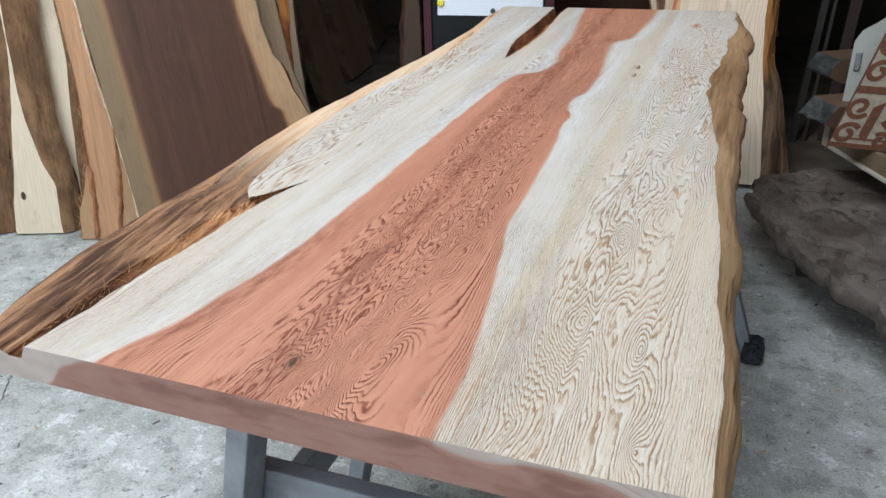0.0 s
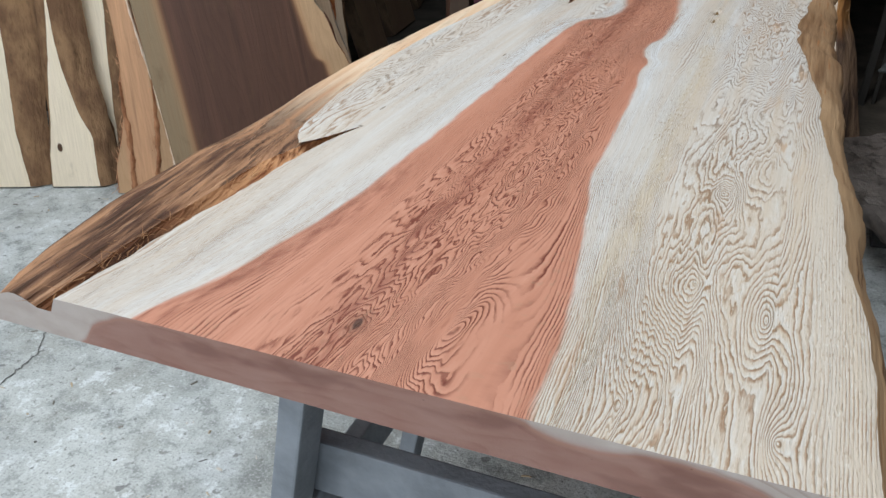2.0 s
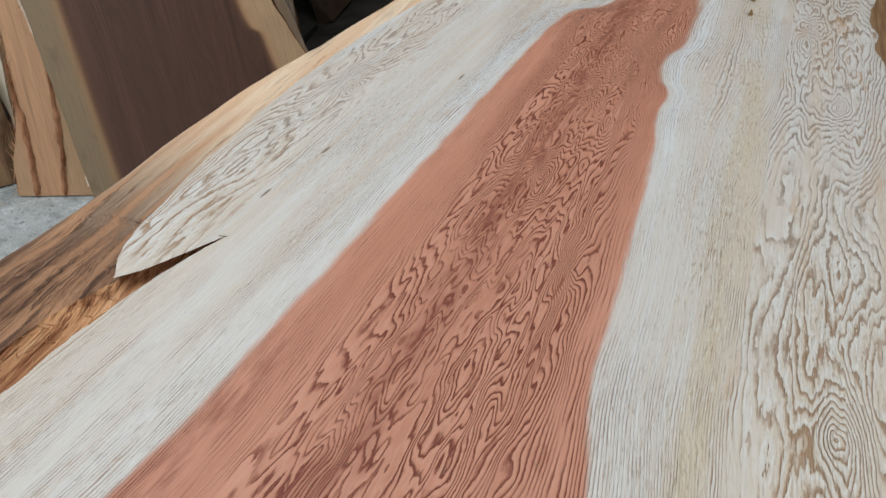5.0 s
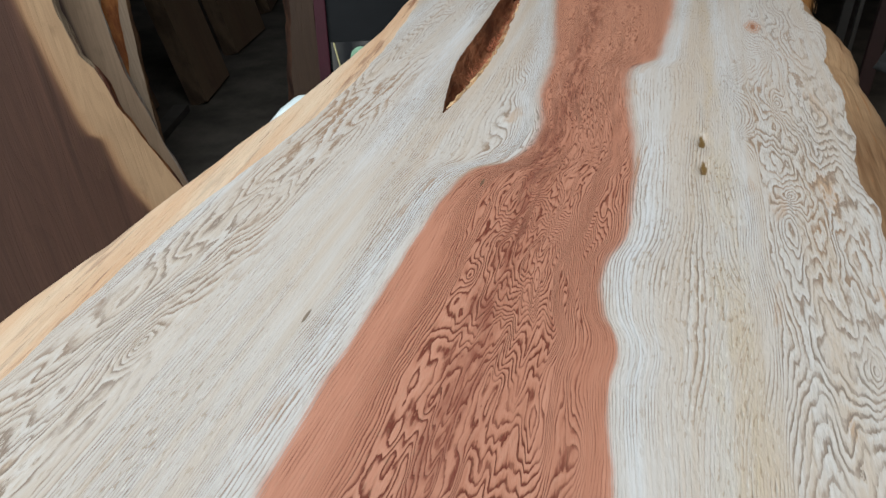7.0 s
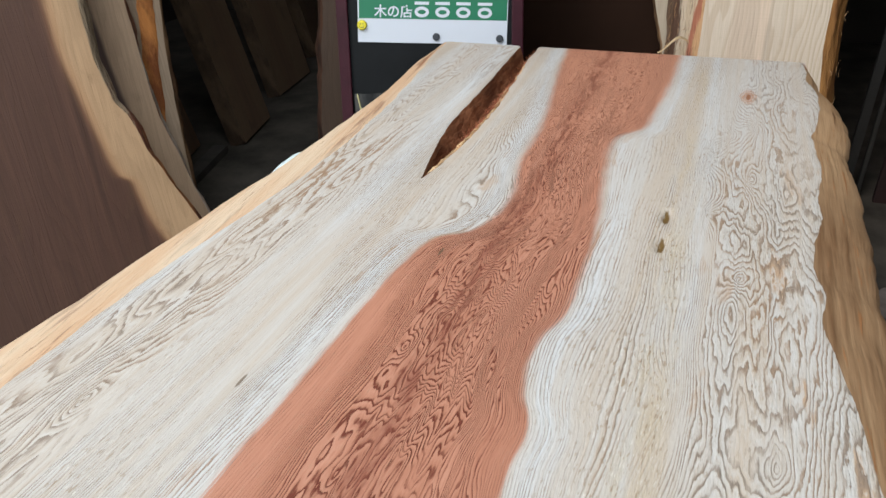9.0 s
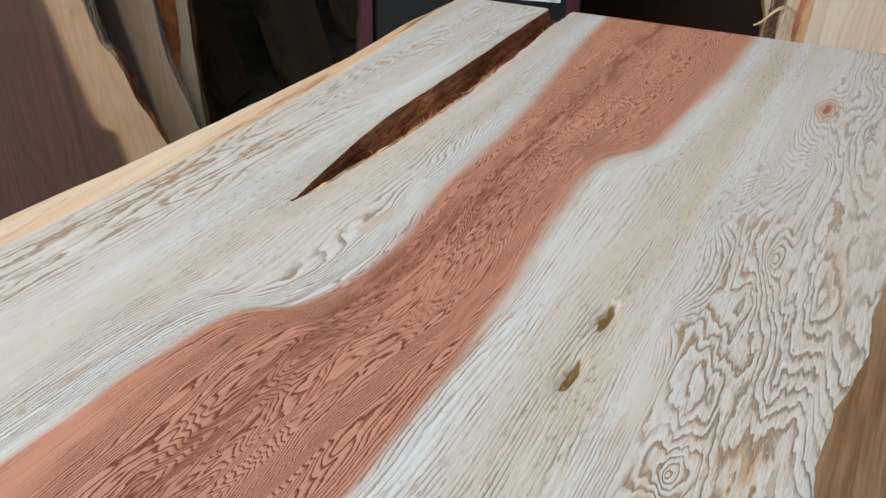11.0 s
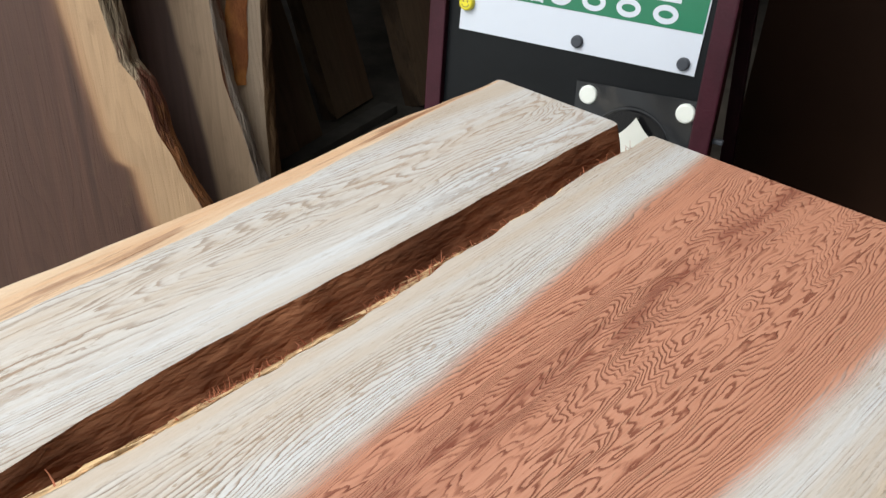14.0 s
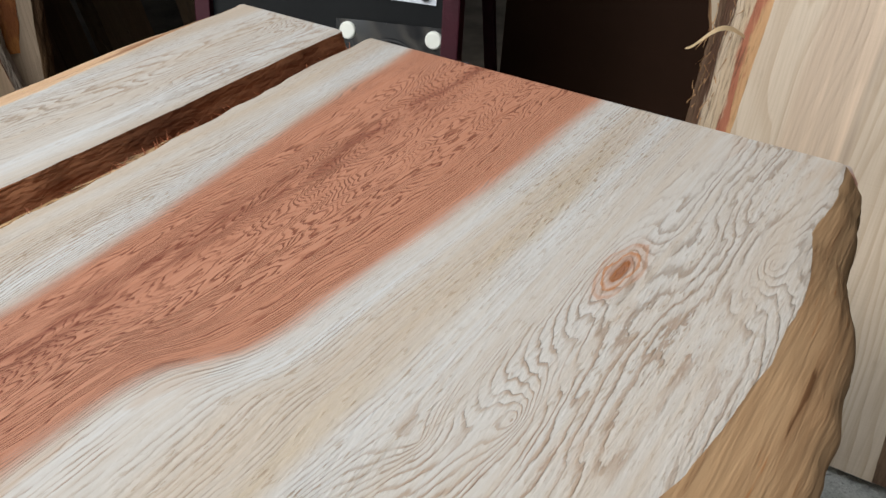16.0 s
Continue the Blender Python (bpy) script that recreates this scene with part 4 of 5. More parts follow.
for path, top, wide in ((([0, 0.05, 0.16, 0.27, 0.37], [0.545, 0.551, 0.560, 0.557, 0.556]), 0.40, 0.020), (([0, 0.03, 0.14, 0.265, 0.39], [0.630, 0.637, 0.655, 0.667, 0.672]), 0.41, 0.017)):
    rows = []
    for v in np.linspace(0.004, top, 60):
        w = wide * (0.35 + 0.65 * min(1, (top - v) * 6)) * (1 + wob(v, top, 30, 0.5))
        rows.append([(float(np.interp(v, *path)) + w * (f - 0.5) + wob(v, top * 5, 20, 0.006), v, 0.002 + 0.010 * math.sin(math.pi * f) + wob(v * 2 + f, 4.0, 40, 0.004)) for f in np.linspace(0, 1, 7)])
    sheet("bark_strip", rows, M_BARK_RED, torn, "torn red bark strip")
rows = []
for v in np.linspace(0.03, 1.2, 90):
    u = float(np.interp(v, [0, 0.065, 0.197, 0.333, 0.451, 0.662, 0.854, 1.9], [0.72, 0.717, 0.709, 0.687, 0.673, 0.633, 0.610, 0.52])) + wob(v, 5.9, 5, 0.004)
    w = 0.007 * (1 + wob(v, 2.2, 25, 0.6))
    rows.append([(u - w * f - 0.001, v, 0.002 + 0.004 * math.sin(math.pi * f)) for f in np.linspace(0, 1, 4)])
sheet("pale_rim", rows, plain("pale_splintered_rim", (0.74, 0.58, 0.44), 0.7, 0.2, 40.0, 0.002), torn, "pale splintered rim")

BA, BD, BK = Vector((-1.128, 1.686, 0)), Vector((0.5736, 0.8192, 0)), Vector((-0.8192, 0.5736, 0))
leaning_slab("wide dark purple-brown slab with pale sapwood borders leaning", BA[:2], (BA + BD)[:2], 16, ([0, 0.9, 1.9], [-0.242, -0.253, -0.27]),
             ([0, 0.217, 0.30, 0.36, 0.39, 0.44, 0.49, 0.55, 0.58, 0.65, 0.70, 0.81, 1.9], [0.60, 0.528, 0.497, 0.472, 0.463, 0.44, 0.431, 0.415, 0.391, 0.378, 0.371, 0.372, 0.40]),
             flat(-0.06), ([0, 0.4, 0.5, 0.8], [0.014, 0.010, 0.022, 0.036]), 0.06, W_BROWN, M_BARK, M_STREAK, rag=0.003, seed=5.3)
o2 = BA + BK * 0.24
leaning_slab("dark-hearted slab with buff sapwood and red bark edge", o2[:2], (o2 + BD)[:2], 16, ([0, 0.35, 0.67, 1.9], [0.44, 0.40, 0.345, 0.32]),
             ([0, 0.05, 0.25, 0.44, 0.63, 1.9], [0.65, 0.634, 0.588, 0.550, 0.541, 0.53]), ([0], [0.09]), flat(0.016), 0.06, W_SECOND, M_BARK_RED, M_FLAKE, rag=0.005, seed=6.1)
o3 = BA + BK * 0.34
third = leaning_slab("buff slab with a torn strip of red bark", o3[:2], (o3 + BD)[:2], 16, ([0, 0.6, 1.9], [0.42, 0.46, 0.44]),
                     ([0, 0.3, 0.6, 0.9, 1.9], [0.612, 0.620, 0.645, 0.682, 0.72]), ([0], [0.04]), flat(0.02), 0.06, W_THIRD, M_BARK, M_BARK_GREY, rag=0.004, seed=7.7)
rows = [[(0.470 + 0.165 * v + 0.050 * f + wob(v, 8, 12, 0.008), v, 0.003 + 0.008 * math.sin(math.pi * f) + wob(v + f, 9, 30, 0.003)) for f in np.linspace(0, 1, 6)] for v in np.linspace(0.40, 1.9, 70)]
sheet("bark_strip", rows, M_BARK_ORANGE, third, "torn strip of orange-red bark")

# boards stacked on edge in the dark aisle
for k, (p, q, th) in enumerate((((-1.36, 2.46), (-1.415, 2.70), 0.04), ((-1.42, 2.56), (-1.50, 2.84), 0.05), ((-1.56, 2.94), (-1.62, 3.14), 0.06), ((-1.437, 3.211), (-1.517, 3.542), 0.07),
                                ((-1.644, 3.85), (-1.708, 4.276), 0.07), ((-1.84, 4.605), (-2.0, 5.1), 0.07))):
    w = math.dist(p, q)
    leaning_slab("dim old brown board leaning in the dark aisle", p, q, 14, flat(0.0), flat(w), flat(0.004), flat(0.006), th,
                 W_DIM, M_BARK_SHADED, M_BARK_SHADED, 2.1, 0.004, 8.0 + k, "boards leaning in the aisle")
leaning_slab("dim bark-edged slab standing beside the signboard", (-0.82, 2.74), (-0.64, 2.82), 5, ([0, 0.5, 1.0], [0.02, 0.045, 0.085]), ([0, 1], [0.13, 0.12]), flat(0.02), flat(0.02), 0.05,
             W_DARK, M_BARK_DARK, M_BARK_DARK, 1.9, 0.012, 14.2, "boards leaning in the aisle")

plank = part("floor_plank", bar_bm((-1.372, 2.60, 0.020), (-1.500, 3.12, 0.020), 0.060, 0.030, 0.003), plain("dusty_plank", (0.060, 0.052, 0.043), 0.85, 0.3, 9.0))
tagged(plank, "dusty grey plank lying on the floor of the aisle", "plank")

# ---- signboard ----
M_BLACK = plain("black_board", (0.007, 0.008, 0.009), 0.45, 0.2, 8.0, 0.0002, spec=0.15)
M_MAROON = plain("maroon_frame", (0.038, 0.006, 0.012), 0.5, 0.25, 20.0, 0.0006, spec=0.25)
M_PAPER = plain("white_print", (0.60, 0.635, 0.70), 0.35, 0.02, 5.0, 0.0001)
M_GREEN = plain("green_print", (0.010, 0.165, 0.080), 0.35, 0.05, 5.0, 0.0001)
M_YELLOW = plain("yellow_plastic", (0.72, 0.62, 0.03), 0.35, 0.05, 30.0, 0.0002)
M_MAGNET = plain("grey_magnet", (0.045, 0.050, 0.060), 0.5, 0.1, 50.0, 0.0003)
M_WHITE = plain("white_plastic", (0.78, 0.80, 0.74), 0.35, 0.03, 30.0, 0.0001)
SD = Vector((0.948, 0.317, 0)).normalized()
SB = Vector((-SD.y, SD.x, 0))
SUP = Vector((0, 0, 1)) * math.cos(radians(10)) + SB * math.sin(radians(10))
sm = Matrix((SD, SUP, SD.cross(SUP))).transposed().to_4x4()
sm.translation = (-0.511, 2.40, 0.006)
sign = thing("signboard", "black standing signboard in a maroon frame behind the slab end", "signboard", at=sm)
part("panel", box_bm(0.012, 0.10, -0.012, 0.470, 1.22, -0.002, 0), M_BLACK, sign)
part("frame_stile", box_bm(-0.020, 0.0, -0.024, 0.012, 1.25, 0.012, 0.003), M_MAROON, sign)
part("frame_stile", box_bm(0.470, 0.0, -0.024, 0.502, 1.25, 0.012, 0.003), M_MAROON, sign)
part("frame_rail", box_bm(0.012, 0.07, -0.022, 0.470, 0.10, 0.010, 0.003), M_MAROON, sign)
part("frame_rail", box_bm(0.012, 1.22, -0.022, 0.470, 1.25, 0.010, 0.003), M_MAROON, sign)
part("latch", box_bm(0.5025, 0.552, -0.012, 0.520, 0.560, -0.002, 0.002), M_MAGNET, sign, "small dark metal latch")
for x in (0.0, 0.482):
    part("back_leg", bar_bm((x, 0.17, -0.50), (x, 1.22, -0.035), 0.026, 0.020, 0.003), M_MAROON, sign)

# the printed sheet: a green mark, a row of block letters as bars, a green band
poster = thing("printed_sheet", "white printed sheet with green lettering held by magnets", "poster", at=sm @ pose(0.036, 0.670, 0.0, 0, 0, -2.3))
part("paper", box_bm(0, 0, 0.0, 0.420, 0.297, 0.0008, 0), M_PAPER, poster)


def patch(name, pts, mat, parent, z=0.0014, label=""):
    return mesh(name, [(x, y, z) for x, y in pts], [tuple(range(len(pts)))], mat, parent, label)


def rect(x0, y0, x1, y1):
    return [(x0, y0), (x1, y0), (x1, y1), (x0, y1)]


patch("green_band", rect(0.004, 0.065, 0.418, 0.127), M_GREEN, poster)
patch("green_band", rect(0.004, 0.1285, 0.066, 0.1310), M_GREEN, poster)
patch("green_band", rect(0.112, 0.1285, 0.418, 0.1310), M_GREEN, poster)


def oval_mark(x0, y0, x1, y1, w, mat, z, gap=0.0):
    """A plain oval ring, open over an angle where gap is given."""
    cx, cy, n = (x0 + x1) / 2, (y0 + y1) / 2, 28
    h = [gap + (2 * math.pi - 2 * gap) * k / n for k in range(n + 1)]
    verts = [(cx + ((x1 - x0) / 2 - q) * math.cos(k), cy + ((y1 - y0) / 2 - q) * math.sin(k), z) for k in h for q in (0, w)]
    mesh("letter_mark", verts, [(2 * k, 2 * k + 2, 2 * k + 3, 2 * k + 1) for k in range(n)], mat, poster)


# the name in green, as plain bars and ovals
for x0 in (0.130, 0.166, 0.184, 0.208, 0.232, 0.312, 0.368, 0.404):
    patch("letter_mark", rect(x0, 0.136, x0 + 0.0125, 0.192), M_GREEN, poster)
patch("letter_mark", rect(0.3805, 0.136, 0.404, 0.147), M_GREEN, poster)
patch("letter_mark", [(0.330, 0.164), (0.362, 0.138), (0.362, 0.190)], M_GREEN, poster)
oval_mark(0.249, 0.135, 0.307, 0.193, 0.0125, M_GREEN, 0.0014)
oval_mark(0.004, 0.135, 0.052, 0.166, 0.0105, M_GREEN, 0.0014, 0.1)
oval_mark(0.004, 0.162, 0.052, 0.193, 0.0105, M_GREEN, 0.0015, 0.1)
patch("tree_mark", [(0.056, 0.132), (0.082, 0.132), (0.080, 0.124), (0.100, 0.124), (0.098, 0.132), (0.128, 0.132), (0.106, 0.222), (0.092, 0.256), (0.080, 0.222)], M_GREEN, poster)
patch("leaf_mark", [(0.092, 0.140), (0.104, 0.146), (0.116, 0.166), (0.102, 0.160)], M_PAPER, poster, 0.0019)
star = [(0.104 + (0.022 if k % 2 else 0.009) * math.cos(k * math.pi / 5 + 0.3), 0.222 + (0.022 if k % 2 else 0.009) * math.sin(k * math.pi / 5 + 0.3)) for k in range(10)]
patch("star_mark", star, M_YELLOW, poster, 0.0022)
# small white words on the band, then four larger characters as plain marks
words = bpy.data.curves.new("words", "FONT")
words.body, words.size, words.offset = "\u6728\u306e\u5e97", 0.0365, 0.0006
words_ob = bpy.data.objects.new("words", words)
scene.collection.objects.link(words_ob)
flat_words = bpy.data.meshes.new_from_object(words_ob.evaluated_get(bpy.context.evaluated_depsgraph_get()))
bpy.data.objects.remove(words_ob)
lettering = link("lettering", flat_words, M_PAPER, poster, "small white characters")
lettering.location = (0.046, 0.0715, 0.0019)
for x in (0.158, 0.216, 0.274, 0.334):
    oval_mark(x + 0.002, 0.070, x + 0.042, 0.099, 0.0085, M_PAPER, 0.0019)
    patch("stroke_mark", rect(x + 0.002, 0.104, x + 0.042, 0.112), M_PAPER, poster, 0.0019)
for k in range(11):
    x = 0.138 + k * 0.0255
    patch("text_bar", rect(x, 0.212, x + 0.020, 0.230), M_MAGNET, poster)


def disc(name, label, u, v, r, high, mat, w=0.0):
    bm = bmesh.new()
    bmesh.ops.create_cone(bm, cap_ends=True, segments=28, radius1=r, radius2=r * 0.93, depth=high, matrix=Matrix.Translation((0, 0, high / 2)))
    bmesh.ops.bevel(bm, geom=[e for e in bm.edges if all(abs(v.co.z - high) < 1e-6 for v in e.verts)], offset=high * 0.35, segments=3, affect="EDGES", profile=0.5)
    ob = part(name, bm, mat, None, smooth=False)
    ob.matrix_world = sm @ Matrix.Translation((u, v, w))
    return tagged(ob, label, "magnet", "magnets on the signboard")


disc("magnet", "small dark grey round magnet on the sheet", 0.258, 0.679, 0.0105, 0.007, M_MAGNET, 0.001)
disc("magnet", "small dark grey round magnet on the sheet", 0.436, 0.670, 0.0105, 0.007, M_MAGNET, 0.001)
smile = disc("magnet", "round yellow magnet with a dark smile on the sheet corner", 0.050, 0.716, 0.014, 0.010, M_YELLOW, 0.001)
for x in (-0.004, 0.004):
    patch("dot", [(x + 0.0013 * math.cos(k), 0.003 + 0.0022 * math.sin(k)) for k in np.linspace(0, 5.6, 9)], M_MAGNET, smile, 0.0102)
patch("smile_line", [(0.008 * math.cos(k), 0.0005 + 0.008 * math.sin(k)) for k in np.linspace(3.5, 5.92, 10)] + [(0.0068 * math.cos(k), 0.0005 + 0.0068 * math.sin(k)) for k in np.linspace(5.92, 3.5, 10)], M_MAGNET, smile, 0.0102)
disc("magnet", "large round white magnet on the black panel", 0.291, 0.596, 0.0165, 0.009, M_WHITE)
disc("magnet", "large round white magnet on the black panel", 0.455, 0.594, 0.0165, 0.009, M_WHITE)

film_m = Mat("clear_film", rough=0.18, spec=0.6)
film_m.color((0.016, 0.017, 0.019))
film_ob = thing("clear_film_sheet", "clear plastic film with dark curved print on the black panel", "plastic sheet", at=sm)
sheet("film", [[(u, v, 0.001 + 0.004 * math.sin((u + v) * 30) ** 2) for u in np.linspace(0.268, 0.474, 14)] for v in np.linspace(0.44, 0.616, 10)], film_m.mat, film_ob)
M_INK = plain("black_ink", (0.006, 0.006, 0.007), 0.25, 0.1, 20.0, 0.0001)
arch = [(0.372 + 0.068 * math.cos(h), 0.520 + 0.062 * math.sin(h)) for h in np.linspace(0.0, math.pi, 24)]
patch("dark_print", arch + [(0.304, 0.445), (0.440, 0.445)], M_INK, film_ob, 0.0062)
M_SHEEN = plain("film_sheen", (0.030, 0.032, 0.036), 0.3, 0.3, 60.0, 0.0002)
for k in range(23):
    (x0, y0), (x1, y1) = arch[k], arch[k + 1]
    w = 0.0035 * math.sin(math.pi * (k + 0.5) / 23)
    patch("curved_line", [(x0, y0 + 0.003), (x1, y1 + 0.003), (x1, y1 + 0.003 + w), (x0, y0 + 0.003 + w)][::-1], M_SHEEN, film_ob, 0.0064)
M_CURL = plain("curled_paper", (0.66, 0.66, 0.60), 0.6, 0.05, 8.0, 0.0002)
curl = thing("paper_curl", "curled white paper corner standing behind the slab", "paper", at=sm)
sheet("paper", [[(0.340 + 0.088 * f + 0.002 * g, 0.30 + (0.236 + 0.041 * max(0.0, 1 - abs(f - 0.45) / (0.45 if f < 0.45 else 0.55)) ** 1.6) * g, 0.010 + 0.010 * math.sin(f * 2.8) * g) for f in np.linspace(0, 1, 21)] for g in np.linspace(0, 1, 8)], M_CURL, curl)
pocket = thing("plastic_pocket", "small plastic pocket with a green print and yellow stick", "plastic pocket", at=sm)
sheet("film", [[(u, v, 0.001 + 0.003 * math.sin(u * 50)) for u in np.linspace(0.018, 0.135, 8)] for v in np.linspace(0.38, 0.525, 8)], film_m.mat, pocket)
part("yellow_stick", bar_bm((0.026, 0.525, 0.008), (0.040, 0.455, 0.008), 0.004, 0.004, 0.001), plain("straw", (0.55, 0.50, 0.25), 0.5), pocket)
bm = bmesh.new()
bmesh.ops.create_icosphere(bm, subdivisions=3, radius=0.03, matrix=Matrix.Translation((0.100, 0.482, 0.008)) @ Matrix.Diagonal((1, 1, 0.15, 1)))
part("green_print", bm, plain("mint_print", (0.25, 0.45, 0.30), 0.5), pocket, smooth=True)
bm = bmesh.new()
bmesh.ops.create_icosphere(bm, subdivisions=3, radius=0.034, matrix=Matrix.Translation((0.052, 0.432, 0.008)) @ Matrix.Diagonal((1, 0.8, 0.15, 1)))
part("olive_print", bm, plain("olive_print", (0.16, 0.15, 0.04), 0.5), pocket, smooth=True)

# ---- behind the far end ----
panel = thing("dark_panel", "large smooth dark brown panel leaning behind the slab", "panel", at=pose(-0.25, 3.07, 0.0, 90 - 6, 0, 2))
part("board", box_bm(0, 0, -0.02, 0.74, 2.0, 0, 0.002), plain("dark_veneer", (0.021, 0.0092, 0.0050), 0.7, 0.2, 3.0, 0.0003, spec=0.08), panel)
leaning_slab("pale slab with frayed dark bark leaning against the wall", (0.233, 2.82), (0.753, 2.845), 12, ([0, 0.6, 0.9, 1.9], [0.065, 0.055, -0.02, -0.12]), ([0, 0.6, 0.9, 1.9], [0.150, 0.150, 0.075, 0.0]),
             flat(0.008), flat(0.05), 0.045, W_SHADE, M_BARK_GREY, M_BARK, rag=0.006, seed=17.0, group="slabs behind the slab end")
tall = leaning_slab("tall straight-grained pale slab with orange and bark edges", (0.28, 2.62), (0.80, 2.645), 20, ([0, 0.65, 0.9, 1.9], [0.11, 0.125, 0.128, 0.16]), ([0, 0.3, 0.5, 0.65, 0.9, 1.9], [0.50, 0.48, 0.455, 0.448, 0.46, 0.475]),
             ([0, 0.7, 1.0], [0.075, 0.100, 0.110]), ([0, 0.1, 0.4, 0.48, 0.6], [0.11, 0.11, 0.07, 0.050, 0.046]), 0.065, W_TALL, M_TALL_BARK, M_TALL_EDGE, rag=0.003, seed=18.0, group="slabs behind the slab end")

# ---- the right side ----
def cookie(name, label, category, pts, z0, z1, mat_top, mat_edge, rough=0.012, seed=0.0, group=""):
    """A flat natural-edged slab lying level, its edge wandering round pts."""
    ob = thing(name, label, category, group)
    loop, n = [], len(pts)
    for k in range(n):
        p, q = Vector(pts[k]), Vector(pts[(k + 1) % n])
        for j in range(10):
            s = p.lerp(q, j / 10)
            o = (q - p).normalized()
            d = wob(k + j / 10, seed, 3.0, rough)
            loop.append((s.x + o.y * d, s.y - o.x * d))
    c = (sum(p[0] for p in loop) / len(loop), sum(p[1] for p in loop) / len(loop))
    rings = [[(c[0] + (x - c[0]) * f, c[1] + (y - c[1]) * f, z1 + wob(x + y, seed + 2, 6, 0.004) * f) for x, y in loop + loop[:1]] for f in (0.02, 0.25, 0.5, 0.75, 0.93, 1.0)]
    sheet("top", rings, mat_top, ob)
    side = [rings[-1]] + [[(c[0] + (x - c[0]) * f, c[1] + (y - c[1]) * f, z + wob(x * 3 + y * 2, seed + 5, 6, 0.006)) for x, y in loop + loop[:1]] for f, z in ((1.015, z1 * 0.7 + z0 * 0.3), (0.99, z1 * 0.3 + z0 * 0.7), (0.95, z0))]
    sheet("rim", side, mat_edge, ob)
    mesh("underside", [(x, y, z0) for x, y in [(c[0] + (x - c[0]) * 0.96, c[1] + (y - c[1]) * 0.96) for x, y in loop]], [tuple(range(len(loop)))[::-1]], mat_edge, ob)
    return ob


g = Mat("weathered_burl", rough=0.42, spec=0.5)
na, nb = g.noise(g.x * 5.0, g.y * 5.0, 1.0, 6.0, 0.65), g.noise(g.x * 22.0, g.y * 9.0, 2.0, 5.0, 0.6)
gc = g.mix(na.step(-0.15, 0.15), (0.066, 0.052, 0.045), (0.170, 0.145, 0.130))
gc = g.mix(nb.step(0.02, 0.2) * 0.7, gc, (0.025, 0.019, 0.016))
vein = g.noise(g.x * 4.0 + na * 0.6, g.y * 3.0, 7.0, 4.0, 0.55).absolute()
gc = g.mix((1.0 - vein.step(0.002, 0.014)) * 0.7, gc, (0.010, 0.008, 0.007))
gc = g.mix(g.noise(g.x * 60.0, g.y * 24.0, 5.0, 4.0, 0.65).step(0.05, 0.2) * 0.4, gc, (0.20, 0.175, 0.155))
g.color(gc).bump(na + nb * 0.6 + vein * 2.0, 0.014)
M_BURL = g.mat
M_BURL_RIM = plain("grey_burl_rim", (0.13, 0.108, 0.095), 0.8, 0.45, 30.0, 0.004)
cookie("burl_slab", "low weathered grey burl slab lying on a dark block", "slab", [(0.735, 2.10), (0.80, 1.90), (0.868, 1.741), (0.978, 1.56), (1.09, 1.37), (1.40, 1.30), (1.75, 1.6), (1.72, 2.2), (1.40, 2.42), (1.05, 2.42), (0.77, 2.28)], 0.135, 0.20, M_BURL, M_BURL_RIM, 0.03, 2.0)
M_DARK = plain("dark_timber", (0.022, 0.020, 0.019), 0.8, 0.4, 12.0, 0.001)
for x, y in ((1.02, 2.02), (1.50, 1.75)):
    blk = part("timber_block", box_bm(x - 0.11, y - 0.09, 0.0, x + 0.11, y + 0.09, 0.1345, 0.006), M_DARK)
    tagged(blk, "dark timber block under the grey burl slab", "block", "blocks under the burl slab")
M_STONEY = bark("old_grey_bark", (0.075, 0.080, 0.078), (0.020, 0.021, 0.021))
W_SHELF = raw_wood("dusty_brown", (0.10, 0.060, 0.040), (0.09, 0.052, 0.035), (0.10, 0.06, 0.04), 9.0, 10.0)


def bark_board(label, corner, wide, end, deep, top, low, seed):
    """A thick board lying level; its slanted, bark-covered end is given as places (out, up) from top to bottom."""
    ob = thing("bark_board", label, "board", "boards on the rack")
    along, side = Vector((0.86, 0.51, 0)), Vector((0.51, -0.86, 0))

    def place(a, z, f):
        p = Vector((*corner, 0)) + along * a + side * wide * f
        return (p.x, p.y, z)

    outs, ups = [p[0] for p in end], [p[1] for p in end]
    spots = np.linspace(0, len(end) - 1, 15)
    rows = []
    for f in np.linspace(0, 1, 13):
        row = []
        for q in spots:
            a, z = float(np.interp(q, range(len(end)), outs)), float(np.interp(q, range(len(end)), ups))
            lump = 0.010 * noise.noise(Vector((f * 4, z * 28, seed))) + 0.006 * noise.noise(Vector((f * 13, z * 80, seed)))
            row.append(place(a - lump * math.sin(math.pi * min(1, max(0.02, q / spots[-1]))), z, f))
        rows.append(row)
    sheet("bark_end", rows, M_STONEY, ob, "old grey bark")
    for name, f, flip in (("side", 0, False), ("side", 1, True)):
        pts = [place(a, z, f) for a, z in end] + [place(deep, low, f), place(deep, top, f)]
        mesh(name, pts, [tuple(range(len(pts)))[::-1] if flip else tuple(range(len(pts)))], W_SHELF, ob)
    mesh("top", [place(0, top, 0), place(deep, top, 0), place(deep, top, 1), place(0, top, 1)], [(3, 2, 1, 0)], W_SHELF, ob)
    mesh("underside", [place(end[-1][0], low, 0), place(deep, low, 0), place(deep, low, 1), place(end[-1][0], low, 1)], [(0, 1, 2, 3)], W_SHELF, ob)


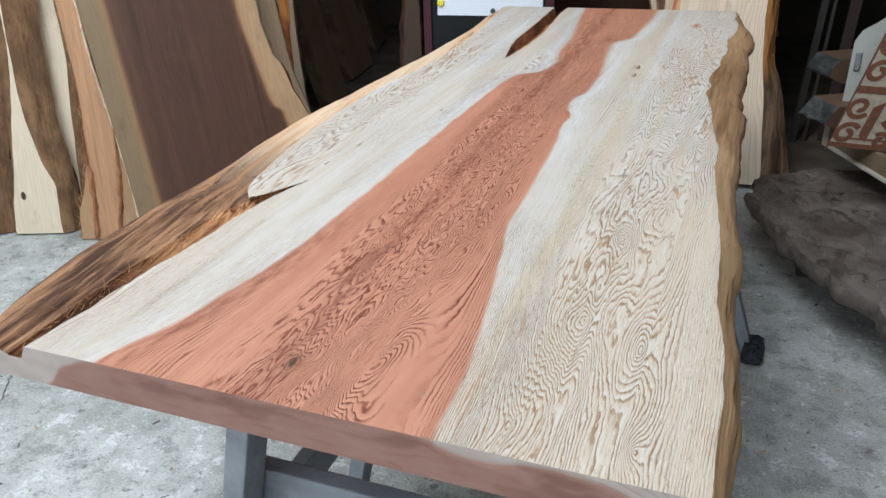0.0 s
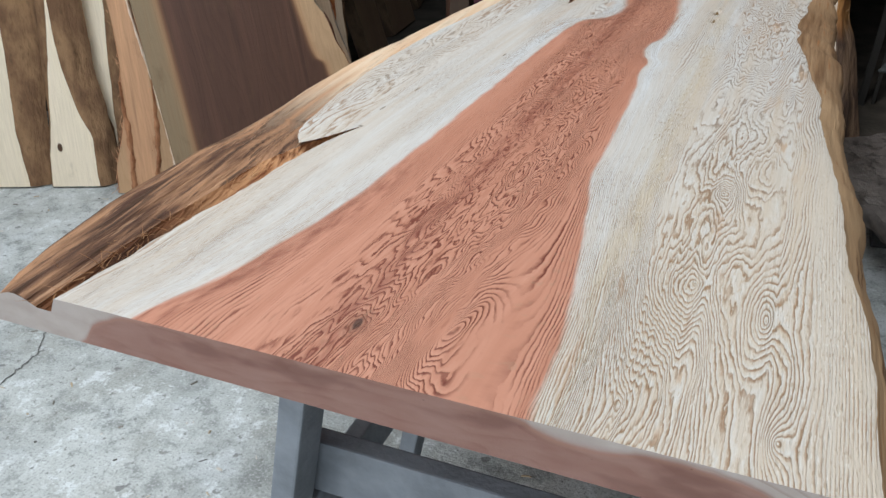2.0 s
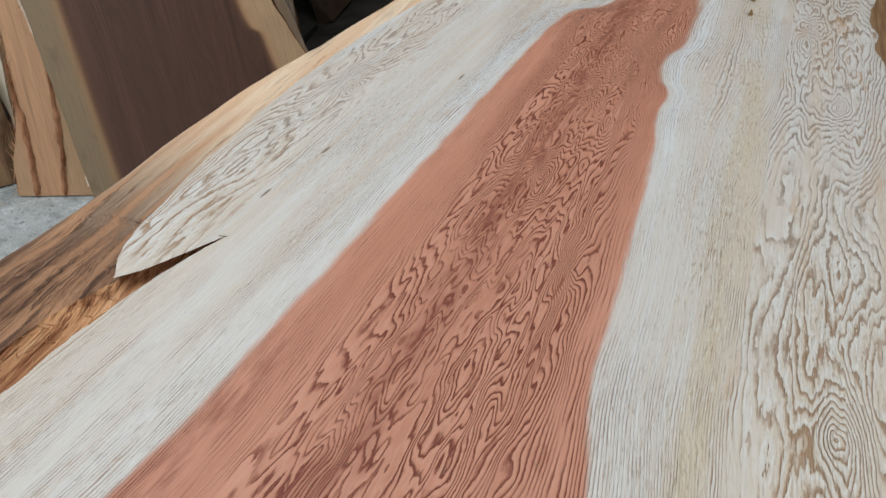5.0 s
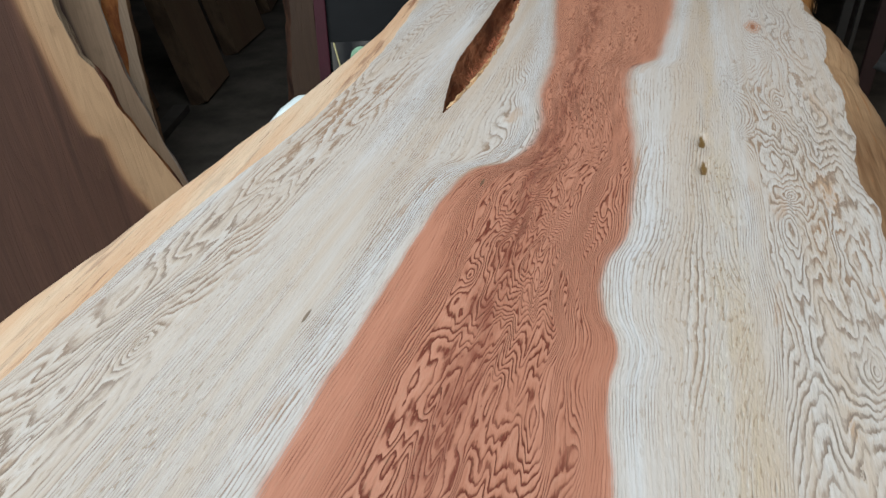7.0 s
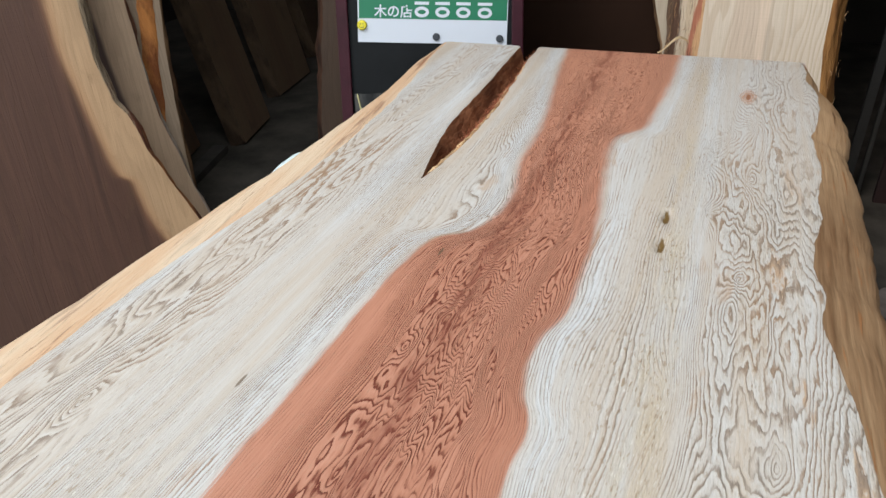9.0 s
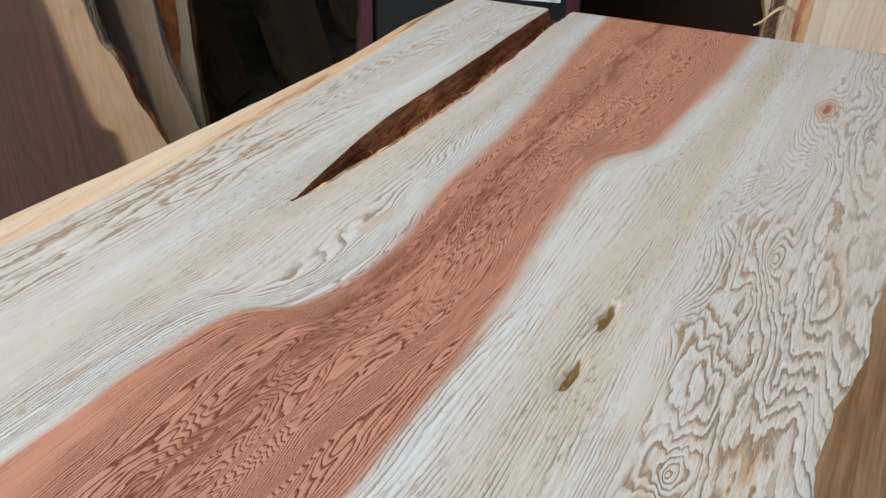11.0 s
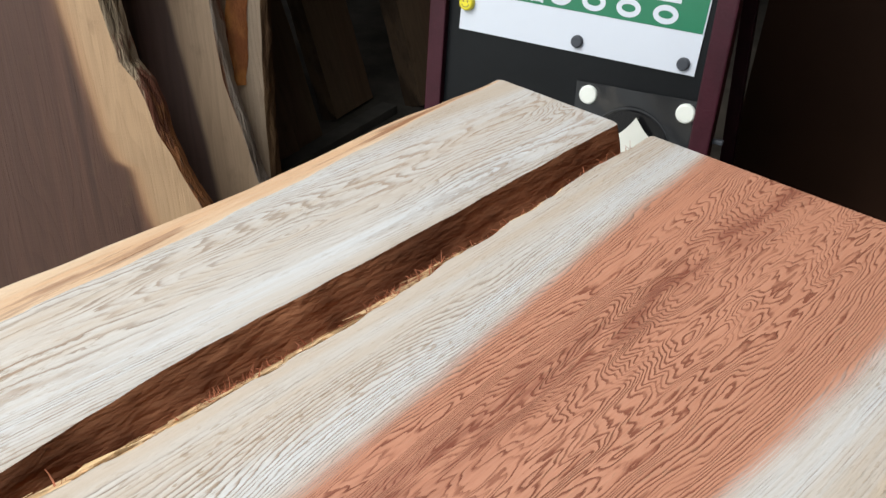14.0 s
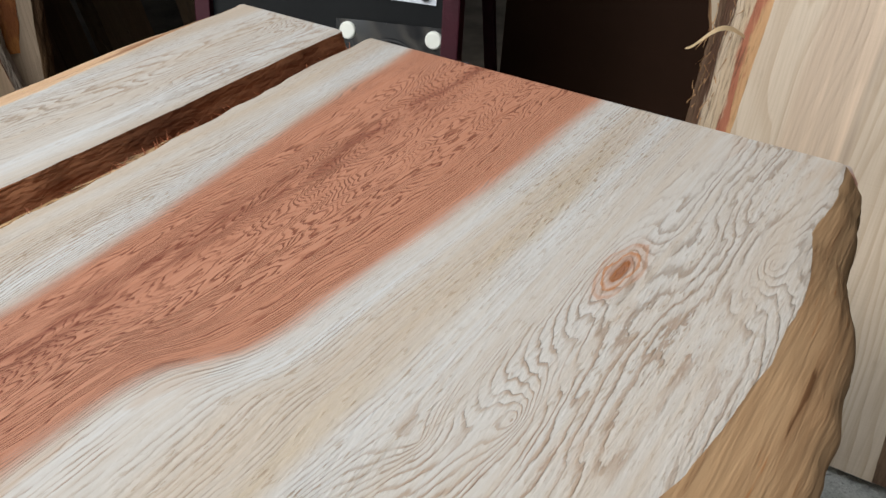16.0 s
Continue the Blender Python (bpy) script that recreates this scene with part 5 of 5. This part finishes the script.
bark_board("tan-topped thick board with an old grey bark end", (0.905, 2.578), 0.135, [(0.0, 0.567), (-0.020, 0.542), (-0.036, 0.512), (0.006, 0.490), (0.06, 0.472)], 0.75, 0.567, 0.472, 3.0)
bark_board("brown-topped thick board with grey bark resting on the rack", (0.900, 2.366), 0.145, [(0.0, 0.465), (-0.022, 0.438), (-0.042, 0.410), (0.010, 0.392), (0.055, 0.378)], 0.75, 0.465, 0.378, 6.0)
rack = thing("timber_rack", "dark timber rack carrying rough boards", "rack")
for x, y, z in ((1.19, 2.46, 0.3775), (1.50, 2.645, 0.3775), (1.19, 2.68, 0.4715), (1.50, 2.865, 0.4715)):
    part("post", box_bm(x - 0.03, y - 0.03, 0.0, x + 0.03, y + 0.03, z, 0.003), M_DARK, rack)
for x, y in ((1.19, 2.57), (1.50, 2.755)):
    part("cross_rail", box_bm(x - 0.015, y - 0.10, 0.24, x + 0.015, y + 0.10, 0.30, 0.003), M_DARK, rack)
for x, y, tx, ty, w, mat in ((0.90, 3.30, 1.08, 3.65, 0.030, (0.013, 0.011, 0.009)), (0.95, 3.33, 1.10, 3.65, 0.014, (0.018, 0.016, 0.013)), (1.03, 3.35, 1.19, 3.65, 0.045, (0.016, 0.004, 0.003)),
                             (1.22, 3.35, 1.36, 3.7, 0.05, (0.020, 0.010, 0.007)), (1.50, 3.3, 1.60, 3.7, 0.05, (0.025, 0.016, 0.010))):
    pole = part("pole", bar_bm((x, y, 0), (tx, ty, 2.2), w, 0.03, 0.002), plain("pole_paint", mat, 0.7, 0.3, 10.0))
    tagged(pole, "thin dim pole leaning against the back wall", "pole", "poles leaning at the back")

# patterned cloth on a pale crate beside the rack
crate = thing("pale_crate", "pale-edged tan timber tray on short legs over the burl slab", "tray", at=pose(0.950, 2.360, 0, 0, 0, -64))
M_CRATE = plain("pale_ply", (0.30, 0.275, 0.235), 0.7, 0.2, 8.0)
M_TAN = plain("tan_timber", (0.125, 0.088, 0.055), 0.75, 0.35, 14.0, 0.001)
for nm, c, mt in (("end", (0, 0, 0.300, 0.022, 0.45, 0.375), M_CRATE), ("end", (0.500, 0, 0.300, 0.520, 0.45, 0.375), M_CRATE), ("front", (0.022, 0.008, 0.312, 0.50, 0.026, 0.372), M_TAN),
                  ("trim", (0.022, 0.0, 0.300, 0.50, 0.026, 0.312), M_CRATE), ("back", (0.022, 0.43, 0.300, 0.50, 0.45, 0.375), M_CRATE), ("tray_bottom", (0.022, 0.026, 0.300, 0.50, 0.43, 0.312), M_TAN)):
    part(nm, box_bm(*c, 0.003), mt, crate)
for x, y in ((0.05, 0.16), (0.43, 0.16), (0.05, 0.36), (0.43, 0.36)):
    part("leg", box_bm(x, y, 0.199, x + 0.040, y + 0.040, 0.300, 0.003), M_DARK, crate)
M_CLOTH = plain("cream_cloth", (0.22, 0.19, 0.145), 0.85, 0.2, 60.0, 0.001)
M_RUST = plain("rust_print", (0.085, 0.030, 0.015), 0.85, 0.3, 60.0, 0.001)
cushion = thing("patterned_cloth", "cream cloth with rust-brown scroll pattern draped over the crate", "cloth", at=pose(0.950, 2.115, 0.376, 90 - 10, 0, -6))
SLANT = 0.30


def on_cloth(x, y, up=0.0):
    return (x + SLANT * y, y, 0.014 * math.sin(x * 9 + y * 5) * min(1.0, y * 4) + up)


sheet("cloth", [[on_cloth(u, v) for u in np.linspace(0, 0.52, 30)] for v in np.linspace(0, 0.42, 26)], M_CLOTH, cushion)
sheet("folded_side", [[(on_cloth(0, v)[0] - 0.012 * f, v - 0.03 * f * (1 - v), on_cloth(0, v)[2] - 0.045 * f) for f in np.linspace(0, 1, 5)] for v in np.linspace(0, 0.42, 26)], M_RUST, cushion)


def band(name, line, w):
    """A printed band of width w along a line on the cloth."""
    verts = []
    for k, (x, y) in enumerate(line):
        p, q = line[max(0, k - 1)], line[min(len(line) - 1, k + 1)]
        d = math.hypot(q[0] - p[0], q[1] - p[1]) or 1.0
        nx, ny = -(q[1] - p[1]) / d * w / 2, (q[0] - p[0]) / d * w / 2
        verts += [on_cloth(x + nx, y + ny, 0.002), on_cloth(x - nx, y - ny, 0.002)]
    mesh(name, verts, [(2 * k, 2 * k + 1, 2 * k + 3, 2 * k + 2) for k in range(len(line) - 1)], M_RUST, cushion)


def swirl(cx, cy, r, turn=1, start=0.0):
    band("scroll_print", [(cx + r * (1 - 0.030 * k) * math.cos(start + turn * k * 0.30), cy + r * (1 - 0.030 * k) * math.sin(start + turn * k * 0.30)) for k in range(26)], 0.014)


def blob(name, pts):
    mesh(name, [on_cloth(x, y, 0.0022) for x, y in pts], [tuple(range(len(pts)))], M_RUST, cushion)


# two rows of motifs: scroll pairs, trapezoids and diamonds between double lines
for j, cy in enumerate((0.085, 0.275)):
    for i in range(3):
        cx = 0.03 + i * 0.165
        swirl(cx, cy - 0.042, 0.034, 1, 0.6)
        swirl(cx, cy + 0.042, 0.034, -1, -0.6)
        blob("trapezoid_print", [(cx + 0.036, cy - 0.045), (cx + 0.062, cy - 0.062), (cx + 0.062, cy + 0.062), (cx + 0.036, cy + 0.045)])
        blob("diamond_print", [(cx + 0.075, cy), (cx + 0.097, cy - 0.020), (cx + 0.119, cy), (cx + 0.097, cy + 0.020)])
        swirl(cx + 0.100, cy - 0.056, 0.026, -1, 2.4)
        swirl(cx + 0.100, cy + 0.056, 0.026, 1, -2.4)
for v, w in ((0.008, 0.014), (0.030, 0.006), (0.180, 0.022), (0.370, 0.020), (0.405, 0.010)):
    band("border_print", [(x, v) for x in np.linspace(0, 0.52, 24)], w)
white = thing("white_board", "rounded white board leaning behind the patterned cloth", "board", at=pose(0.982, 2.30, 0.0, 90 - 3, 0, -8))
outline = [(0.0, 0.3765), (0.60, 0.3765), (0.60, 0.95), (0.28, 0.92), (0.06, 0.715), (0.022, 0.69), (0.005, 0.655)]
n = len(outline)
mesh("panel", [(x, y, z) for z in (0.0, -0.022) for x, y in outline], [tuple(range(n)), tuple(range(2 * n - 1, n - 1, -1))] + [(k, n + k, n + (k + 1) % n, (k + 1) % n) for k in range(n)],
     plain("off_white_laminate", (0.26, 0.27, 0.25), 0.45, 0.12, 6.0, 0.0002), white)
part("hinge", box_bm(0.016, 0.565, 0.0, 0.034, 0.625, 0.006, 0.002), plain("hinge_steel", (0.20, 0.21, 0.23), 0.35, 0.1, 40.0, 0.0002, 0.9), white, "small steel hinge")

# pale plastic cover on the end of the trestle beam
cover = thing("plastic_cover", "pale cyan plastic cover over the trestle beam end", "plastic cover")
rows = []
for f in np.linspace(0, 1, 20):
    r = math.sin(math.pi * (0.06 + 0.88 * f)) ** 0.55
    rows.append([(-0.189 + 0.050 * r * math.sin(h) + wob(f * 3 + h, 2, 4, 0.004), 1.46 + 0.27 * f, 0.606 + 0.100 * r * math.cos(h) + wob(f * 2 + h * 2, 3, 5, 0.004)) for h in np.linspace(-1.7, 1.5, 14)])
sheet("film", rows, plain("cyan_plastic", (0.70, 0.80, 0.81), 0.35, 0.06, 14.0, 0.001), cover)

# loose bark fibres on the live edge and in the bark pocket
def fibres(name, spots, material, parent, label, seed, thick=1.0, bent=0.35):
    """Thin curved splinters rooted at the spots: place, direction, length."""
    rnd = random.Random(seed)
    verts, faces = [], []
    for p, d, length in spots:
        p, d = Vector(p), Vector(d).normalized()
        w = rnd.uniform(0.0004, 0.0009) * thick
        side = d.cross(Vector((rnd.uniform(-1, 1), rnd.uniform(-1, 1), 0.6))).normalized()
        bend = Vector((rnd.uniform(-1, 1), rnd.uniform(-1, 1), rnd.uniform(-0.6, 0.8))) * length * bent
        n = len(verts)
        for k in range(5):
            f = k / 4
            c = p + d * length * f + bend * f * f
            s = w * (1.0 - 0.8 * f)
            verts += [c + side * s, c - side * s, c + d.cross(side) * s]
        for k in range(4):
            a = n + 3 * k
            faces += [(a, a + 1, a + 4, a + 3), (a + 1, a + 2, a + 5, a + 4), (a + 2, a, a + 3, a + 5)]
    return tagged(mesh(name, verts, faces, material, parent, label), kind="stuff")


rnd = random.Random(4)
spots = []
for _ in range(300):
    y = rnd.uniform(0.01, 0.62)
    f = rnd.choice((rnd.uniform(0.66, 0.98), rnd.uniform(0.66, 0.98), rnd.uniform(0.2, 1.0)))
    x = at(LEFT_OUT, y) * (1 - f) + (left_edge(y) if y < 0.54 else tongue_left(y)) * f
    spots.append(((x, y, 0.735 + 0.004 * rnd.random()), (rnd.uniform(-0.5, 0.5), rnd.choice((-1, 1)) * rnd.uniform(0.3, 1), rnd.uniform(0.1, 0.9)), rnd.uniform(0.006, 0.024)))
fibres("bark_fibres", spots, plain("dry_fibre", (0.34, 0.165, 0.07), 0.8, 0.3, 40.0), board, "loose dry bark fibres", 5)
spots = []
for _ in range(800):
    y = rnd.choice((rnd.uniform(1.5, 2.22), rnd.gauss(1.74, 0.03), rnd.gauss(1.9, 0.03)))
    f = rnd.choice((rnd.uniform(0.78, 0.99), rnd.uniform(0.3, 1.0)))
    x = crack_l(y) * (1 - f) + crack_r(y) * f
    z = Z - 0.003 - 0.03 * min(1.0, (1 - f) * 2.2)
    spots.append(((x, y, z), (rnd.uniform(-1, 0.3), rnd.choice((-1, 1)) * rnd.uniform(0.2, 1), rnd.uniform(0.0, 0.9)), rnd.uniform(0.003, 0.013)))
fibres("bark_fibres", spots, plain("red_fibre", (0.36, 0.115, 0.055), 0.8, 0.4, 40.0), board, "loose red bark fibres", 6, 1.0)

spots = []
for _ in range(420):
    y = rnd.choice((rnd.uniform(1.52, 1.80), rnd.uniform(1.52, 1.95)))
    x = crack_r(y) - rnd.uniform(0.0, 0.009)
    spots.append(((x, y, Z - 0.001 - (crack_r(y) - x) * rnd.uniform(0.5, 1.2)), (rnd.uniform(-0.05, 0.03), rnd.choice((-1, 1)), rnd.uniform(-0.08, 0.02)), rnd.uniform(0.012, 0.045)))
fibres("pale_splinters", spots, plain("pale_splinter", (0.60, 0.40, 0.22), 0.7, 0.35, 60.0), board, "pale splinters along the bark pocket", 8, 1.6, 0.05)
spots = []
for _ in range(240):
    v = rnd.choice((rnd.uniform(0.0, 0.4), rnd.uniform(0.0, 0.85)))
    u = (float(np.interp(v, [0.03, 0.11, 0.31, 0.6, 0.85], [0.489, 0.497, 0.558, 0.566, 0.541])) if rnd.random() < 0.6 else float(np.interp(v, [0.03, 0.265, 0.45, 0.85], [0.637, 0.667, 0.673, 0.61]))) + rnd.uniform(-0.008, 0.008)
    spots.append(((u, v, rnd.uniform(-0.02, 0.004)), (rnd.uniform(-0.7, 0.7), rnd.choice((-1, 1)), rnd.uniform(-0.1, 0.5)), rnd.uniform(0.010, 0.045)))
fibres("bark_fibres", spots, plain("torn_fibre", (0.48, 0.24, 0.12), 0.8, 0.4, 40.0), torn, "torn red bark fibres", 7, 2.2)

spots = []
for _ in range(260):
    v = rnd.uniform(0.45, 1.15)
    u = rnd.choice((0.06, 0.06, 0.06, 0.09, 0.49)) + rnd.uniform(-0.03, 0.012)
    spots.append(((u, v, rnd.uniform(-0.05, -0.01)), (rnd.uniform(-0.6, 0.6), rnd.choice((-1, 1)), rnd.uniform(-0.1, 0.5)), rnd.uniform(0.008, 0.026)))
fibres("bark_fibres", spots, plain("brown_fibre", (0.34, 0.19, 0.09), 0.8, 0.5, 40.0), tall, "frayed bark fibres", 9, 1.6)
line = [(0.098 - 0.085 * f, 0.655 - 0.02 * f + 0.014 * math.sin(f * 5), -0.01 + 0.05 * math.sin(f * 2.6)) for f in np.linspace(0, 1, 16)]
sheet("splinter", [[(x, y + 0.005 * (1 - abs(2 * k / 15 - 0.9)), z), (x, y - 0.004, z + 0.001)] for k, (x, y, z) in enumerate(line)], plain("curl_wood", (0.60, 0.44, 0.26), 0.7), tall, "pale curling splinter")

spots = []
for _ in range(260):
    cx, cy = rnd.choice(((0.02, 1.405), (0.797, 1.402)))
    d = Vector((rnd.uniform(-1, 1), rnd.uniform(-1, 1), rnd.uniform(-0.4, 0.8)))
    spots.append(((cx + d.x * 0.024, cy + d.y * 0.026, 0.036 + 0.026 * rnd.uniform(-1, 1)), d, rnd.uniform(0.006, 0.018)))
fibres("frayed_fuzz", spots, plain("dark_fuzz", (0.05, 0.055, 0.07), 0.9, 0.5, 40.0), far, "dark frayed fuzz", 11, 1.4)

# wood chips, straw and grit on the floor
verts, faces = [], []
rnd = random.Random(9)
for _ in range(330):
    x, y = rnd.uniform(-1.9, 1.5), rnd.uniform(-0.1, 2.3)
    l, w, a, h = rnd.uniform(0.002, 0.012) ** 1.0, rnd.uniform(0.001, 0.0035), rnd.uniform(0, 6.28), rnd.uniform(0.0008, 0.003)
    c, s, n = math.cos(a), math.sin(a), len(verts)
    for z in (0.0002, h):
        k = 1.0 if z < h else 0.7
        verts += [(x + (c * i * l - s * j * w) * k, y + (s * i * l + c * j * w) * k, z) for i, j in ((-1, -1), (1, -0.6), (0.8, 1), (-0.9, 0.7))]
    faces += [(n + 4, n + 5, n + 6, n + 7)] + [(n + i, n + (i + 1) % 4, n + 4 + (i + 1) % 4, n + 4 + i) for i in range(4)]
chips = Mat("floor_litter", rough=0.85, spec=0.2)
geo = chips.tree.nodes.new("ShaderNodeNewGeometry")
r = S(chips.tree, geo.outputs["Random Per Island"])
chips.color(chips.mix(r.step(0.4, 0.6), chips.mix(r.step(0.1, 0.3), (0.09, 0.08, 0.07), (0.20, 0.17, 0.14)), chips.mix(r.step(0.7, 0.9), (0.40, 0.30, 0.19), (0.55, 0.50, 0.44))))
litter = mesh("floor_litter", verts, faces, chips.mat)
tagged(litter, "small wood chips and grit scattered on the concrete", "litter", kind="stuff")
